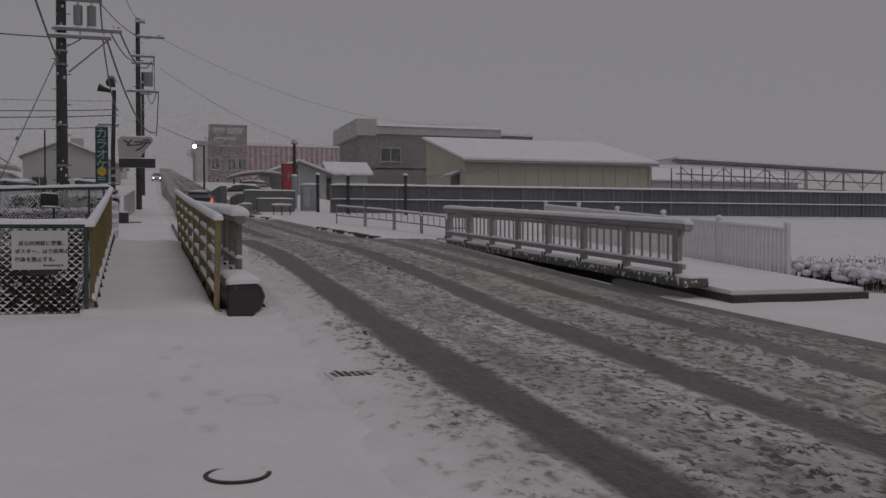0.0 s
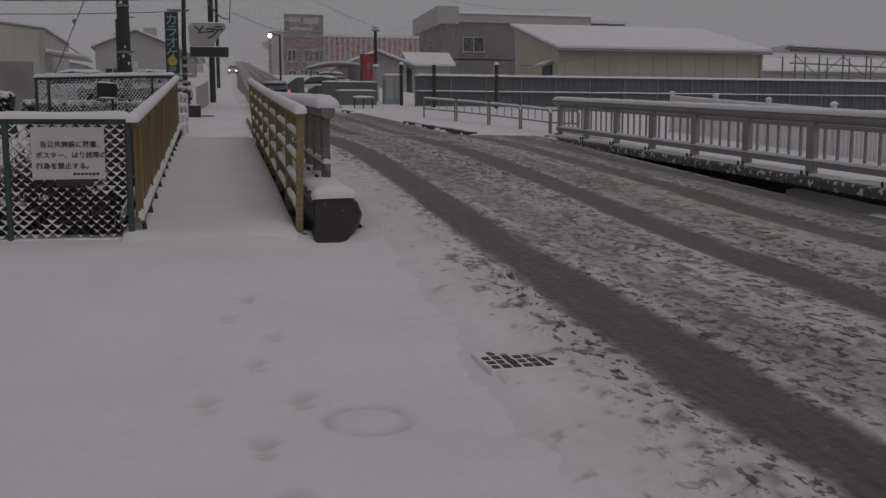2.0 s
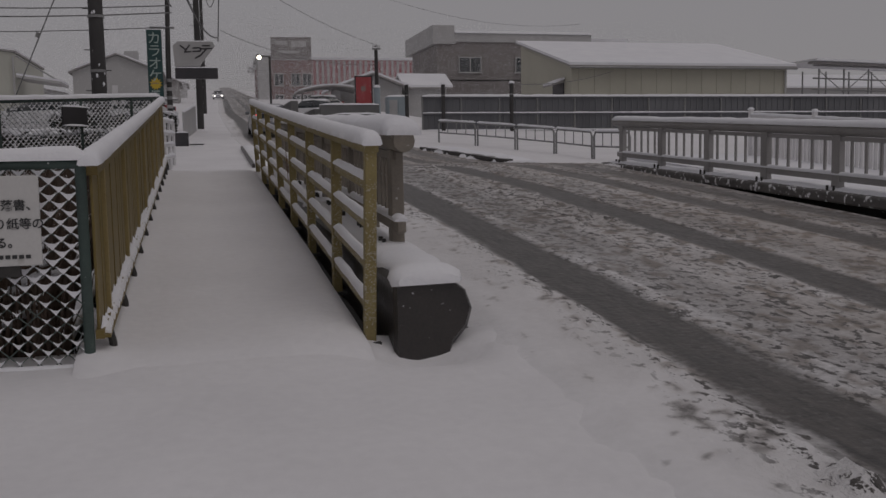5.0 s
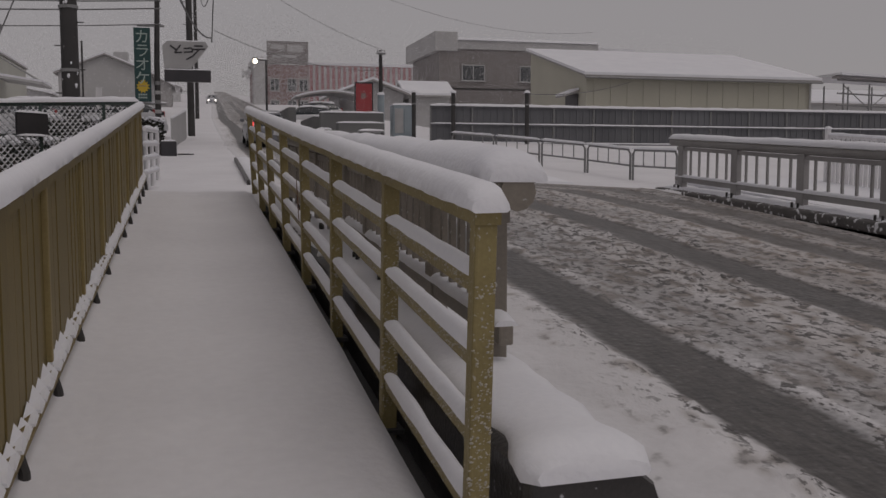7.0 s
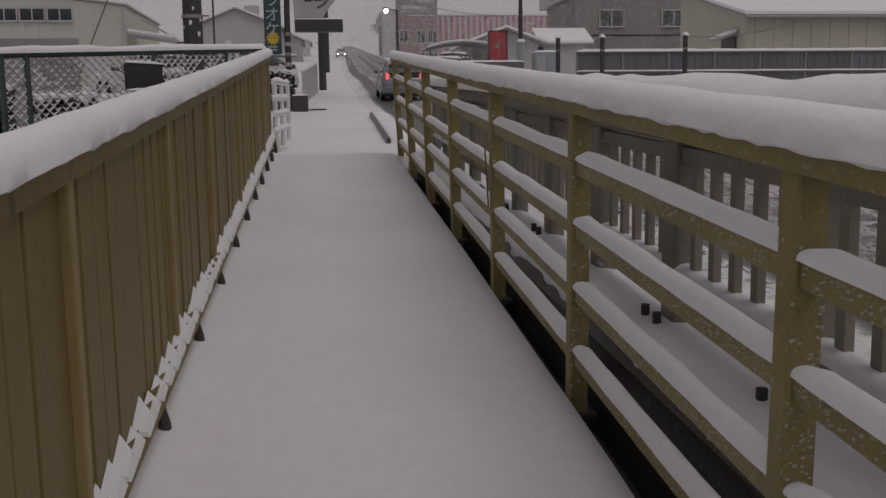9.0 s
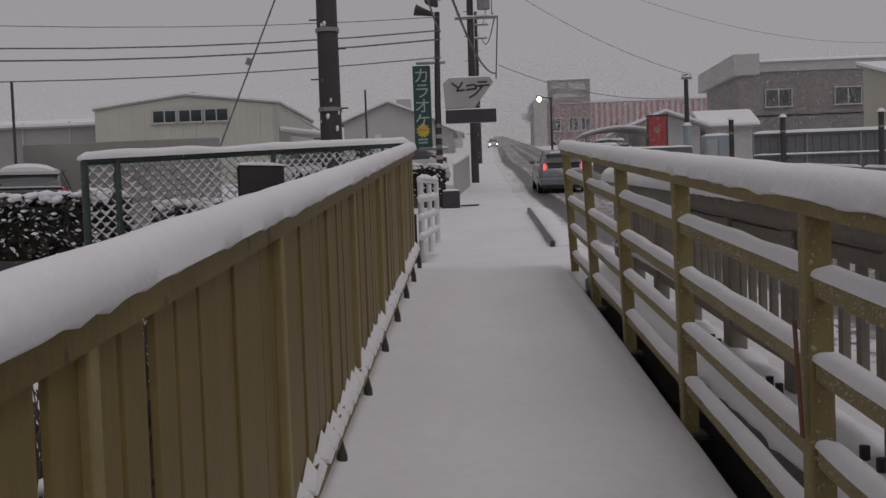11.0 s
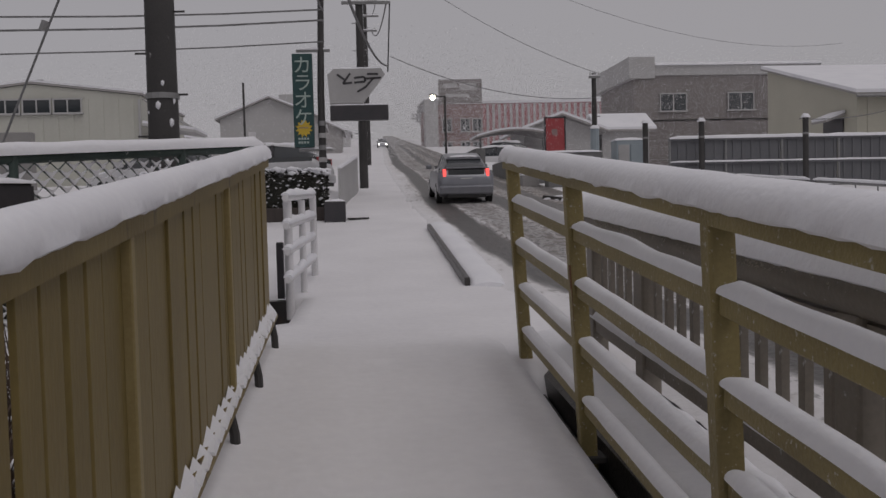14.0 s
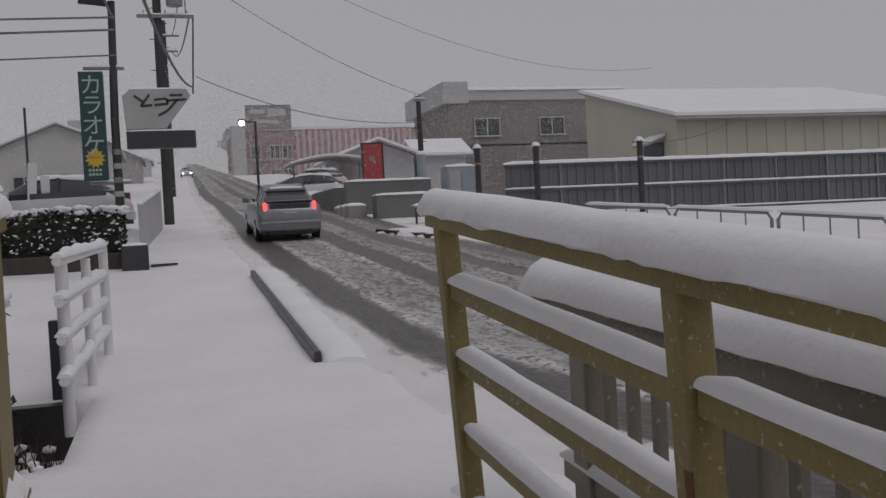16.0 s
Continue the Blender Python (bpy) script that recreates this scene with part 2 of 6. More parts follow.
def road_material():
    m = mat("slushy_road", (0.79, 0.78, 0.80), (0.70, 0.69, 0.705), 0.7, 1.6, 16, 0.6, spec=0.3, depth=0.03)
    n, l = m.node_tree.nodes, m.node_tree.links
    b = n["Principled BSDF"]
    old = b.inputs["Base Color"].links[0].from_socket
    at = n.new("ShaderNodeAttribute")
    at.attribute_name = "wet"
    tc = n.new("ShaderNodeTexCoord")
    fine = n.new("ShaderNodeTexNoise")
    fine.inputs["Scale"].default_value, fine.inputs["Detail"].default_value = 22, 6
    l.new(tc.outputs["Object"], fine.inputs[0])
    ad = n.new("ShaderNodeMath")
    ad.operation = "MULTIPLY_ADD"
    l.new(fine.outputs[0], ad.inputs[0])
    ad.inputs[1].default_value = 0.5
    sub = n.new("ShaderNodeMath")
    sub.operation = "SUBTRACT"
    l.new(at.outputs["Fac"], sub.inputs[0])
    sub.inputs[1].default_value = 0.25
    l.new(sub.outputs[0], ad.inputs[2])
    ch = n.new("ShaderNodeAttribute")
    ch.attribute_name = "churn"
    mp2 = n.new("ShaderNodeMapping")
    mp2.inputs["Scale"].default_value = (1.0, 0.62, 1.0)
    l.new(tc.outputs["Object"], mp2.inputs[0])
    chip = n.new("ShaderNodeTexNoise")
    chip.inputs["Scale"].default_value, chip.inputs["Detail"].default_value, chip.inputs["Roughness"].default_value = 14, 4, 0.66
    l.new(mp2.outputs[0], chip.inputs[0])
    thr = n.new("ShaderNodeMapRange")
    thr.inputs[1].default_value, thr.inputs[2].default_value = 0.53, 0.59
    l.new(chip.outputs[0], thr.inputs[0])
    spk = n.new("ShaderNodeMath")
    spk.operation = "MULTIPLY"
    l.new(thr.outputs[0], spk.inputs[0]), l.new(ch.outputs["Fac"], spk.inputs[1])
    tot = n.new("ShaderNodeMath")
    tot.operation = "ADD"
    l.new(spk.outputs[0], tot.inputs[0]), l.new(ad.outputs[0], tot.inputs[1])
    mr = n.new("ShaderNodeMapRange")
    mr.inputs[1].default_value, mr.inputs[2].default_value = 0.25, 0.85
    l.new(tot.outputs[0], mr.inputs[0])
    dirt = n.new("ShaderNodeAttribute")
    dirt.attribute_name = "dirt"
    mixd = n.new("ShaderNodeMix")
    mixd.data_type = "RGBA"
    mixd.inputs[7].default_value = (0.25, 0.205, 0.165, 1)
    l.new(dirt.outputs["Fac"], mixd.inputs[0]), l.new(old, mixd.inputs[6])
    mix = n.new("ShaderNodeMix")
    mix.data_type = "RGBA"
    grit = n.new("ShaderNodeTexNoise")
    grit.inputs["Scale"].default_value, grit.inputs["Detail"].default_value, grit.inputs["Roughness"].default_value = 6, 10, 0.75
    lane = n.new("ShaderNodeMapping")
    lane.inputs["Scale"].default_value = (3.0, 0.5, 1.0)
    l.new(tc.outputs["Object"], lane.inputs[0]), l.new(lane.outputs[0], grit.inputs[0])
    gmap = n.new("ShaderNodeMapRange")
    gmap.inputs[1].default_value, gmap.inputs[2].default_value = 0.35, 0.65
    l.new(grit.outputs[0], gmap.inputs[0])
    tar = n.new("ShaderNodeMix")
    tar.data_type = "RGBA"
    tar.inputs[6].default_value, tar.inputs[7].default_value = (0.048, 0.046, 0.045, 1), (0.125, 0.115, 0.108, 1)
    l.new(gmap.outputs[0], tar.inputs[0]), l.new(tar.outputs[2], mix.inputs[7])
    l.new(mr.outputs[0], mix.inputs[0]), l.new(mixd.outputs[2], mix.inputs[6])
    l.new(mix.outputs[2], b.inputs["Base Color"])
    rel = n.new("ShaderNodeBump")
    rel.inputs["Strength"].default_value, rel.inputs["Distance"].default_value = 0.9, 0.06
    lump = n.new("ShaderNodeMath")
    lump.operation = "MULTIPLY"
    l.new(chip.outputs[0], lump.inputs[0]), l.new(ch.outputs["Fac"], lump.inputs[1])
    l.new(lump.outputs[0], rel.inputs["Height"])
    l.new(b.inputs["Normal"].links[0].from_socket, rel.inputs["Normal"])
    l.new(rel.outputs[0], b.inputs["Normal"])
    rr = n.new("ShaderNodeMapRange")
    rr.inputs[3].default_value, rr.inputs[4].default_value = 0.75, 0.42
    l.new(mr.outputs[0], rr.inputs[0]), l.new(rr.outputs[0], b.inputs["Roughness"])
    return m


ROAD = road_material()

# ---- mesh helpers ----
rng = random.Random(7)


def gz(y):
    """Height of the street at y: it climbs along +y."""
    if y < 0.67:
        return 0.0577 * (y - 0.67)
    if y < 13.0:
        return 0.0787 * (y - 0.67)
    if y < 18.0:
        return 0.97 + 0.006 * (y - 13.0)
    return 1.0 + 0.08 * (y - 18.0)


def origin(o):
    p = Vector((0, 0, 0))
    while o:
        p += o.location
        o = o.parent
    return p


def smooth(me, angle=35):
    me.polygons.foreach_set("use_smooth", [True] * len(me.polygons))
    me.set_sharp_from_angle(angle=radians(angle))


def part(name, bm, material, parent=None, label="", soft=False, local=False):
    me = bpy.data.meshes.new(name)
    bmesh.ops.recalc_face_normals(bm, faces=bm.faces)
    bm.to_mesh(me)
    bm.free()
    if parent and not local:
        o = origin(parent)
        me.transform(Matrix.Translation(-o))
    me.materials.append(material)
    if soft:
        smooth(me, 60)
    ob = new(name, me)
    ob.parent = parent
    return tagged(ob, label)


def thing(name, at, label, category, group="", kind=""):
    e = new(name)
    e.empty_display_size = 0.2
    e.location = at
    return tagged(e, label, category, group, kind)


def solid(name, bm, material, label, category, group="", kind="", soft=False):
    ob = part(name, bm, material, None, "", soft)
    return tagged(ob, label, category, group, kind)


def again(src, name, parent, at):
    """Another piece on the mesh of src."""
    ob = new(name, src.data)
    ob.parent = parent
    ob.location = Vector(at) - origin(parent)
    return ob


def box(bm, x0, x1, y0, y1, z0, z1, bevel=0.0):
    v = bmesh.ops.create_cube(bm, size=1)["verts"]
    bmesh.ops.scale(bm, vec=(abs(x1 - x0), abs(y1 - y0), abs(z1 - z0)), verts=v)
    bmesh.ops.translate(bm, vec=((x0 + x1) / 2, (y0 + y1) / 2, (z0 + z1) / 2), verts=v)
    if bevel:
        e = list({e for q in v for e in q.link_edges})
        bmesh.ops.bevel(bm, geom=e, offset=bevel, segments=2, affect="EDGES", profile=0.5)
    return bm


def B(x0, x1, y0, y1, z0, z1, bevel=0.0):
    return box(bmesh.new(), x0, x1, y0, y1, z0, z1, bevel)


def prism(bm, p0, p1, w, h, up=(0, 0, 1), ends=True):
    """A bar of section w by h between two points; h along up."""
    a, b = Vector(p0), Vector(p1)
    d = (b - a).normalized()
    s = d.cross(Vector(up)).normalized()
    u = s.cross(d).normalized()
    q = []
    for p in (a, b):
        q += [bm.verts.new(p + s * (i * w / 2) + u * (j * h / 2)) for i, j in ((-1, -1), (1, -1), (1, 1), (-1, 1))]
    for i in range(4):
        bm.faces.new((q[i], q[(i + 1) % 4], q[4 + (i + 1) % 4], q[4 + i]))
    if ends:
        bm.faces.new(q[3::-1]), bm.faces.new(q[4:])
    return bm


def P(p0, p1, w, h, up=(0, 0, 1), bevel=0.0):
    bm = prism(bmesh.new(), p0, p1, w, h, up)
    if bevel:
        bmesh.ops.bevel(bm, geom=bm.edges[:], offset=bevel, segments=2, affect="EDGES", profile=0.5)
    return bm


def tube(bm, pts, r, n=8, r1=None):
    pts = [Vector(p) for p in pts]
    rings = []
    for i, p in enumerate(pts):
        d = (pts[min(i + 1, len(pts) - 1)] - pts[max(i - 1, 0)]).normalized()
        ref = Vector((0, 0, 1)) if abs(d.z) < 0.9 else Vector((1, 0, 0))
        s = d.cross(ref).normalized()
        u = s.cross(d)
        rad = r if r1 is None else r + (r1 - r) * i / (len(pts) - 1)
        rings.append([bm.verts.new(p + s * math.cos(2 * math.pi * k / n) * rad + u * math.sin(2 * math.pi * k / n) * rad) for k in range(n)])
    for a, b in zip(rings, rings[1:]):
        for k in range(n):
            bm.faces.new((a[k], a[(k + 1) % n], b[(k + 1) % n], b[k]))
    bm.faces.new(rings[0][::-1]), bm.faces.new(rings[-1])
    return bm


def T(pts, r, n=8, r1=None):
    return tube(bmesh.new(), pts, r, n, r1)


def ridge(bm, p0, p1, w, h, step=0.12, seed=0.0, rough=0.25, lap=0.0):
    """A rounded bank of snow lying along a rail; lap: how far its edges hang down."""
    a, b = Vector(p0), Vector(p1)
    n = max(2, int((b - a).length / step))
    d = (b - a).normalized()
    s = Vector((d.y, -d.x, 0)).normalized()
    prof = [(math.cos(math.pi * k / 8), math.sin(math.pi * k / 8)) for k in range(9)]
    rings = []
    for i in range(n + 1):
        t = i / n
        p = a.lerp(b, t)
        e = min(1.0, math.sqrt(max(0.0, min(i, n - i) / n * (b - a).length / (h * 0.8 + 0.01))) * 0.75 + 0.5)
        k1 = 1 + rough * noise.noise((p.x * 3 + seed, p.y * 3, seed))
        k2 = 1 + rough * 0.6 * noise.noise((p.x * 4, p.y * 4, seed + 9))
        ring = [bm.verts.new(p + s * (c * w / 2 * k2 * (0.85 + 0.15 * e)) + Vector((0, 0, (max(0, q) ** 0.8) * h * k1 * e))) for c, q in prof]
        if lap:
            ring.insert(0, bm.verts.new(ring[0].co - Vector((0, 0, lap * (0.4 + abs(noise.noise((p.x * 9, p.y * 9, seed))) * 1.6))) - s * 0.012))
            ring.append(bm.verts.new(ring[-1].co - Vector((0, 0, lap * (0.4 + abs(noise.noise((p.x * 9, p.y * 9, seed + 4))) * 1.6))) + s * 0.012))
        rings.append(ring)
    m = len(rings[0])
    for r0, r1 in zip(rings, rings[1:]):
        for k in range(m - 1):
            bm.faces.new((r0[k], r0[k + 1], r1[k + 1], r1[k]))
        bm.faces.new((r0[m - 1], r0[0], r1[0], r1[m - 1]))
    bm.faces.new(rings[0][::-1]), bm.faces.new(rings[-1])
    return bm


def R(p0, p1, w, h, **k):
    return ridge(bmesh.new(), p0, p1, w, h, **k)


def poly(bm, pts, z0=None, up=None):
    """A flat face through pts; with up, extruded by that vector."""
    f = bm.faces.new([bm.verts.new(p) for p in pts])
    if up:
        g = bmesh.ops.extrude_face_region(bm, geom=[f])["geom"]
        bmesh.ops.translate(bm, vec=up, verts=[v for v in g if isinstance(v, bmesh.types.BMVert)])
    return bm


def from_grid(name, X, Y, Z, attrs=None):
    ny, nx = X.shape
    me = bpy.data.meshes.new(name)
    idx = np.arange(nx * ny).reshape(ny, nx)
    f = np.stack([idx[:-1, :-1], idx[:-1, 1:], idx[1:, 1:], idx[1:, :-1]], -1).reshape(-1, 4)
    me.from_pydata(np.stack([X, Y, Z], -1).reshape(-1, 3).tolist(), [], f.tolist())
    for k, a in (attrs or {}).items():
        at = me.attributes.new(k, "FLOAT", "POINT")
        at.data.foreach_set("value", a.reshape(-1).astype(np.float32))
    me.polygons.foreach_set("use_smooth", [True] * len(me.polygons))
    return me


LATTICE = np.random.RandomState(3).rand(256, 256)


def vnoise(x, y):
    """Smooth noise between 0 and 1."""
    xi, yi = np.floor(x).astype(int), np.floor(y).astype(int)
    u, v = x - xi, y - yi
    u, v = u * u * (3 - 2 * u), v * v * (3 - 2 * v)
    g = lambda i, j: LATTICE[i % 256, j % 256]
    return (g(xi, yi) * (1 - u) + g(xi + 1, yi) * u) * (1 - v) + (g(xi, yi + 1) * (1 - u) + g(xi + 1, yi + 1) * u) * v


def fbm(x, y, n=4):
    return sum(vnoise(x * 2 ** i + 17 * i, y * 2 ** i + 31 * i) / 2 ** i for i in range(n)) / sum(1 / 2 ** i for i in range(n))


gz_all = np.vectorize(gz)

# ---- ground and road ----
def road_left(y):
    y = np.asarray(y, float)
    return np.interp(y, [-40, -9, -5.5, -1.9, 1, 10, 16, 21, 30, 60, 400], [1.0, 1.15, 1.3, 1.55, 1.68, 1.7, 1.5, 1.4, 1.1, 1.3, 9.8])


def road_right(y):
    y = np.asarray(y, float)
    return np.interp(y, [-40, 0, 13.5, 30, 60, 400], [9.2, 8.2, 8.2, 6.0, 6.2, 14.6])


def build_ground():
    xs = np.unique(np.concatenate([np.linspace(-420, -30, 40), np.linspace(-30, -5, 60), np.arange(-5, 14, 0.16), np.arange(-0.25, 1.2, 0.035), np.linspace(14, 40, 50), np.linspace(40, 420, 40)]))
    ys = np.unique(np.concatenate([np.linspace(-120, -16, 30), np.arange(-16, 24, 0.16), np.arange(-6.3, -2.1, 0.035), np.linspace(24, 80, 110), np.linspace(80, 600, 60)]))
    X, Y = np.meshgrid(xs, ys)
    Z = gz_all(Y)
    Z = np.where(Y < -16, gz(-16) + (Y + 16) * 0.03, Z)
    Z = np.where(Y > 260, gz(260) + (Y - 260) * 0.01, Z)
    off = np.clip((X - 13) / 6, 0, 1) + np.clip((-7 - X) / 6, 0, 1)
    flat = np.where(X > 0, gz(33), gz(44))
    Z = Z * (1 - off) + np.minimum(Z, flat) * off
    bank = np.clip((Y - 1.0) / 1.6, 0, 1) * np.clip((12.6 - Y) / 1.8, 0, 1)
    bank = np.where(X > 8.5, np.clip((Y - 3.5) / 1.5, 0, 1) * np.clip((11.5 - Y) / 1.8, 0, 1), bank)
    Z = Z - 2.6 * bank * (1 + 0.2 * (fbm(X, Y) - 0.5))
    ditch = np.clip((X + 2.8) / 0.3, 0, 1) * np.clip((-0.74 - X) / 0.1, 0, 1) * np.clip((Y - 14.9) / 0.2, 0, 1) * np.clip((17.3 - Y) / 0.2, 0, 1)
    Z -= 0.75 * ditch
    lo, hi = road_left(Y), road_right(Y)
    rag = 0.5 * (fbm(X * 2.2, Y * 2.2) - 0.5) + 0.25 * (fbm(X * 8 + 3, Y * 8) - 0.5)
    under = np.clip((X - lo - 0.12 - rag) / 0.3, 0, 1) * np.clip((hi - X - 0.12) / 0.3, 0, 1)
    Z -= 0.22 * under
    soft = fbm(X * 0.9, Y * 0.9) - 0.5
    edge = np.clip(1 - np.abs(X - lo) / 0.6, 0, 1) * (Y < 0.5)
    Z += 0.05 * soft + 0.05 * edge * (fbm(X * 7, Y * 7) - 0.5)
    # faint footprints in the forecourt
    thin = np.zeros_like(Z)
    for fx, fy, k in ((0.05, -4.71, 0.8), (0.52, -4.71, 1), (0.30, -5.3, 1), (0.32, -4.07, 0.9), (0.45, -3.5, 0.6), (0.40, -5.9, 1), (0.33, -2.42, 1), (0.18, -2.97, 0.6)):
        u, v = X - fx + 0.06 - 0.02 * np.sin(Y * 40), Y - fy - 0.12
        heel = np.exp(-((u / 0.050) ** 2 + ((v + 0.085) / 0.055) ** 2) ** 2)
        sole = np.exp(-((u / 0.062) ** 2 + ((v - 0.05) / 0.085) ** 2) ** 2)
        step = k * np.maximum(heel, sole) * (0.5 + fbm(X * 14, Y * 14))
        Z -= 0.035 * step
        thin = np.maximum(thin, 0.42 * step)
    ring = np.hypot(X - 0.75, Y + 4.93)
    thin = np.maximum(thin, 0.5 * np.exp(-((ring - 0.20) / 0.03) ** 2) * np.clip(fbm(X * 9, Y * 9) * 1.6 - 0.2, 0, 1))
    Z -= 0.016 * np.exp(-((ring - 0.20) / 0.032) ** 2) * (0.5 + fbm(X * 9, Y * 9)) - 0.006 * np.exp(-(ring / 0.12) ** 4)
    Z -= 0.20 * np.exp(-((X - 1.25) / 0.32) ** 2 - ((Y - 0.62) / 0.30) ** 2)
    ob = new("ground", from_grid("ground", X, Y, Z, {"thin": np.clip(thin, 0, 1)}))
    ob.data.materials.append(THIN_SNOW)
    tagged(ob, "snow-covered ground rising along the street", "ground", "", "structure")


def build_road():
    ys = np.concatenate([np.arange(-22, -14, 0.2), np.arange(-14, 15, 0.06), np.arange(15, 40, 0.2), np.arange(40, 110, 0.6), np.arange(110, 420, 5.0)])
    us = np.linspace(0, 1, 112)
    U, Y = np.meshgrid(us, ys)
    lo, hi = road_left(Y), road_right(Y)
    X = lo + U * (hi - lo)
    pull = lambda pts: np.interp(Y, [p[0] for p in pts], [p[1] for p in pts])
    far = np.clip((Y - 48) / 20, 0, 1)
    tracks = []
    for pts, u in ((((-22, 2.66), (-6, 2.70), (-2, 2.75), (3, 2.94), (9, 2.98), (15, 2.55), (21, 2.1), (30, 1.95), (48, 2.2)), 0.17), (((-22, 4.4), (-6, 4.7), (-2, 4.8), (4, 5.05), (9, 5.1), (15, 4.5), (21, 3.8), (30, 3.5), (48, 3.7)), 0.48),
                   (((-22, 6.4), (-6, 6.5), (4, 6.7), (11, 6.5), (20, 5.3), (30, 4.5), (48, 4.7)), 0.68), (((-22, 8.0), (-6, 7.9), (4, 7.7), (11, 7.4), (20, 6.3), (30, 5.5), (48, 5.7)), 0.86)):
        line = pull(pts) * (1 - far) + (lo + u * (hi - lo)) * far
        k = np.ones(41) / 41
        mid = line[:, 0].copy()
        near = (ys > -14) & (ys < 15)
        sm = np.convolve(np.pad(mid, 20, mode="edge"), k, mode="valid")
        mid[near] = sm[near]
        tracks.append(mid[:, None])
    wob = 0.012 * (fbm(Y * 0.35, Y * 0 + 3, 2) - 0.5)
    wet = np.zeros_like(X)
    streak = fbm(X * 9, Y * 0.5) - 0.5
    for cx, w, k in zip(tracks, (0.40, 0.36, 0.34, 0.34), (0.88, 0.84, 0.74, 0.68)):
        e = np.abs(X - cx - 0.1 * wob) / w
        wet = np.maximum(wet, k * np.clip((1.0 - e) * 2.4 + 1.2 * streak + 0.5 * (fbm(X * 3, Y * 2) - 0.5), 0, 1))
    for cx, off, w, k in ((tracks[0], 0.75, 0.5, 0.50), (tracks[1], 0.62, 0.4, 0.42), (tracks[1], -0.55, 0.3, 0.34), (tracks[2], 0.7, 0.5, 0.42), (tracks[3], 0.5, 0.4, 0.4)):
        wet = np.maximum(wet, k * np.clip(1.5 - np.abs(X - cx - off) / w + 1.2 * streak, 0, 1))
    n1, n2 = fbm(X * 5.5, Y * 4.0), fbm(X * 13 + 5, Y * 9 + 8, 3)
    clump = np.clip((n1 - 0.5) * 4.5, 0, 1) * np.clip((n2 - 0.42) * 5, 0, 1)
    ridge_zone = np.clip(1 - wet * 1.6, 0, 1) * np.clip((U - 0.045) / 0.05, 0, 1) * np.clip((0.97 - U) / 0.04, 0, 1)
    churn = np.clip(fbm(X * 0.8 + 40, Y * 0.35) * 2.0 - 0.45, 0, 1)
    h = ridge_zone * (0.012 + 0.085 * clump * churn + 0.02 * n1)
    specks = np.clip((fbm(X * 11 + 50, Y * 6 + 90, 3) - 0.57 - 0.10 * (1 - np.clip((X - lo - 0.2) / 0.8, 0, 1))) * 12, 0, 1) * np.clip((U + 0.01) / 0.05, 0, 1)
    wet = np.maximum(wet, specks * (0.35 + 0.3 * churn) * (1 - clump))
    zone = np.clip((X - lo - 0.15 - 0.5 * fbm(X * 1.5, Y * 0.8)) / 0.4, 0, 1) * (0.45 + 0.9 * churn) * np.clip(1.35 - wet * 1.7, 0, 1)
    dirt = np.clip(0.12 + 0.55 * (fbm(X * 1.2 + 7, Y * 0.5 + 2) - 0.35) + np.clip((U - 0.2) * 0.55, 0, 0.30) + 0.5 * specks, 0, 0.85)
    dirt *= np.clip((U - 0.02) / 0.12, 0, 1)
    near = np.clip((0.10 - U) / 0.10, 0, 1)
    Z = gz_all(Y) + 0.012 + h + near * 0.03 * fbm(X * 6, Y * 6)
    Z = Z - 0.07 * np.clip(1 - U / 0.035, 0, 1) - 0.07 * np.clip(1 - (1 - U) / 0.035, 0, 1)
    ob = new("road", from_grid("road", X, Y, Z, {"wet": wet, "dirt": dirt, "churn": zone}))
    ob.data.materials.append(ROAD)
    tagged(ob, "wet asphalt road under churned brown slush with dark wheel tracks", "road", "", "structure")


build_ground()
build_road()
solid("bridge_slab", B(1.75, 12.15, 0.9, 12.8, -0.9, -0.35), CONC, "concrete road bridge slab over the channel", "bridge", "", "structure")

# ---- footbridge ----
def zd(y):
    """Snow surface of the footbridge deck."""
    u = max(0.0, min(y, 13.3) - 0.67)
    return 0.045 + 0.0885 * u - 0.001 * u * u


def zs(y):
    """Foot of the slats."""
    return 0.138 + 0.082 * (y - 0.67)


def zr(y):
    """Top of the slat railing of the footbridge."""
    u = y - 0.67
    return 1.172 + 0.0859 * u + 0.0003 * u * u


def zq(y):
    """Top of the bar railing."""
    u = y - 0.67
    return 1.252 + 0.0735 * u + 0.0006 * u * u


def run_bar(pts, w, h):
    bm = bmesh.new()
    for a, b in zip(pts, pts[1:]):
        prism(bm, a, b, w, h)
    bmesh.ops.remove_doubles(bm, verts=bm.verts[:], dist=0.004)
    return bm


def run_ridge(pts, w, h, seed, rough, lap):
    """Snow along a gently bent rail."""
    p = [Vector(q) for q in pts]
    bm = R(p[0], p[-1], w, h, step=0.06, seed=seed, rough=rough, lap=lap)
    for v in bm.verts:
        f = max(0.0, min(0.9999, (v.co.y - p[0].y) / (p[-1].y - p[0].y))) * (len(p) - 1)
        i = int(f)
        v.co.z += p[i].lerp(p[i + 1], f - i).z - p[0].lerp(p[-1], f / (len(p) - 1)).z
    return bm


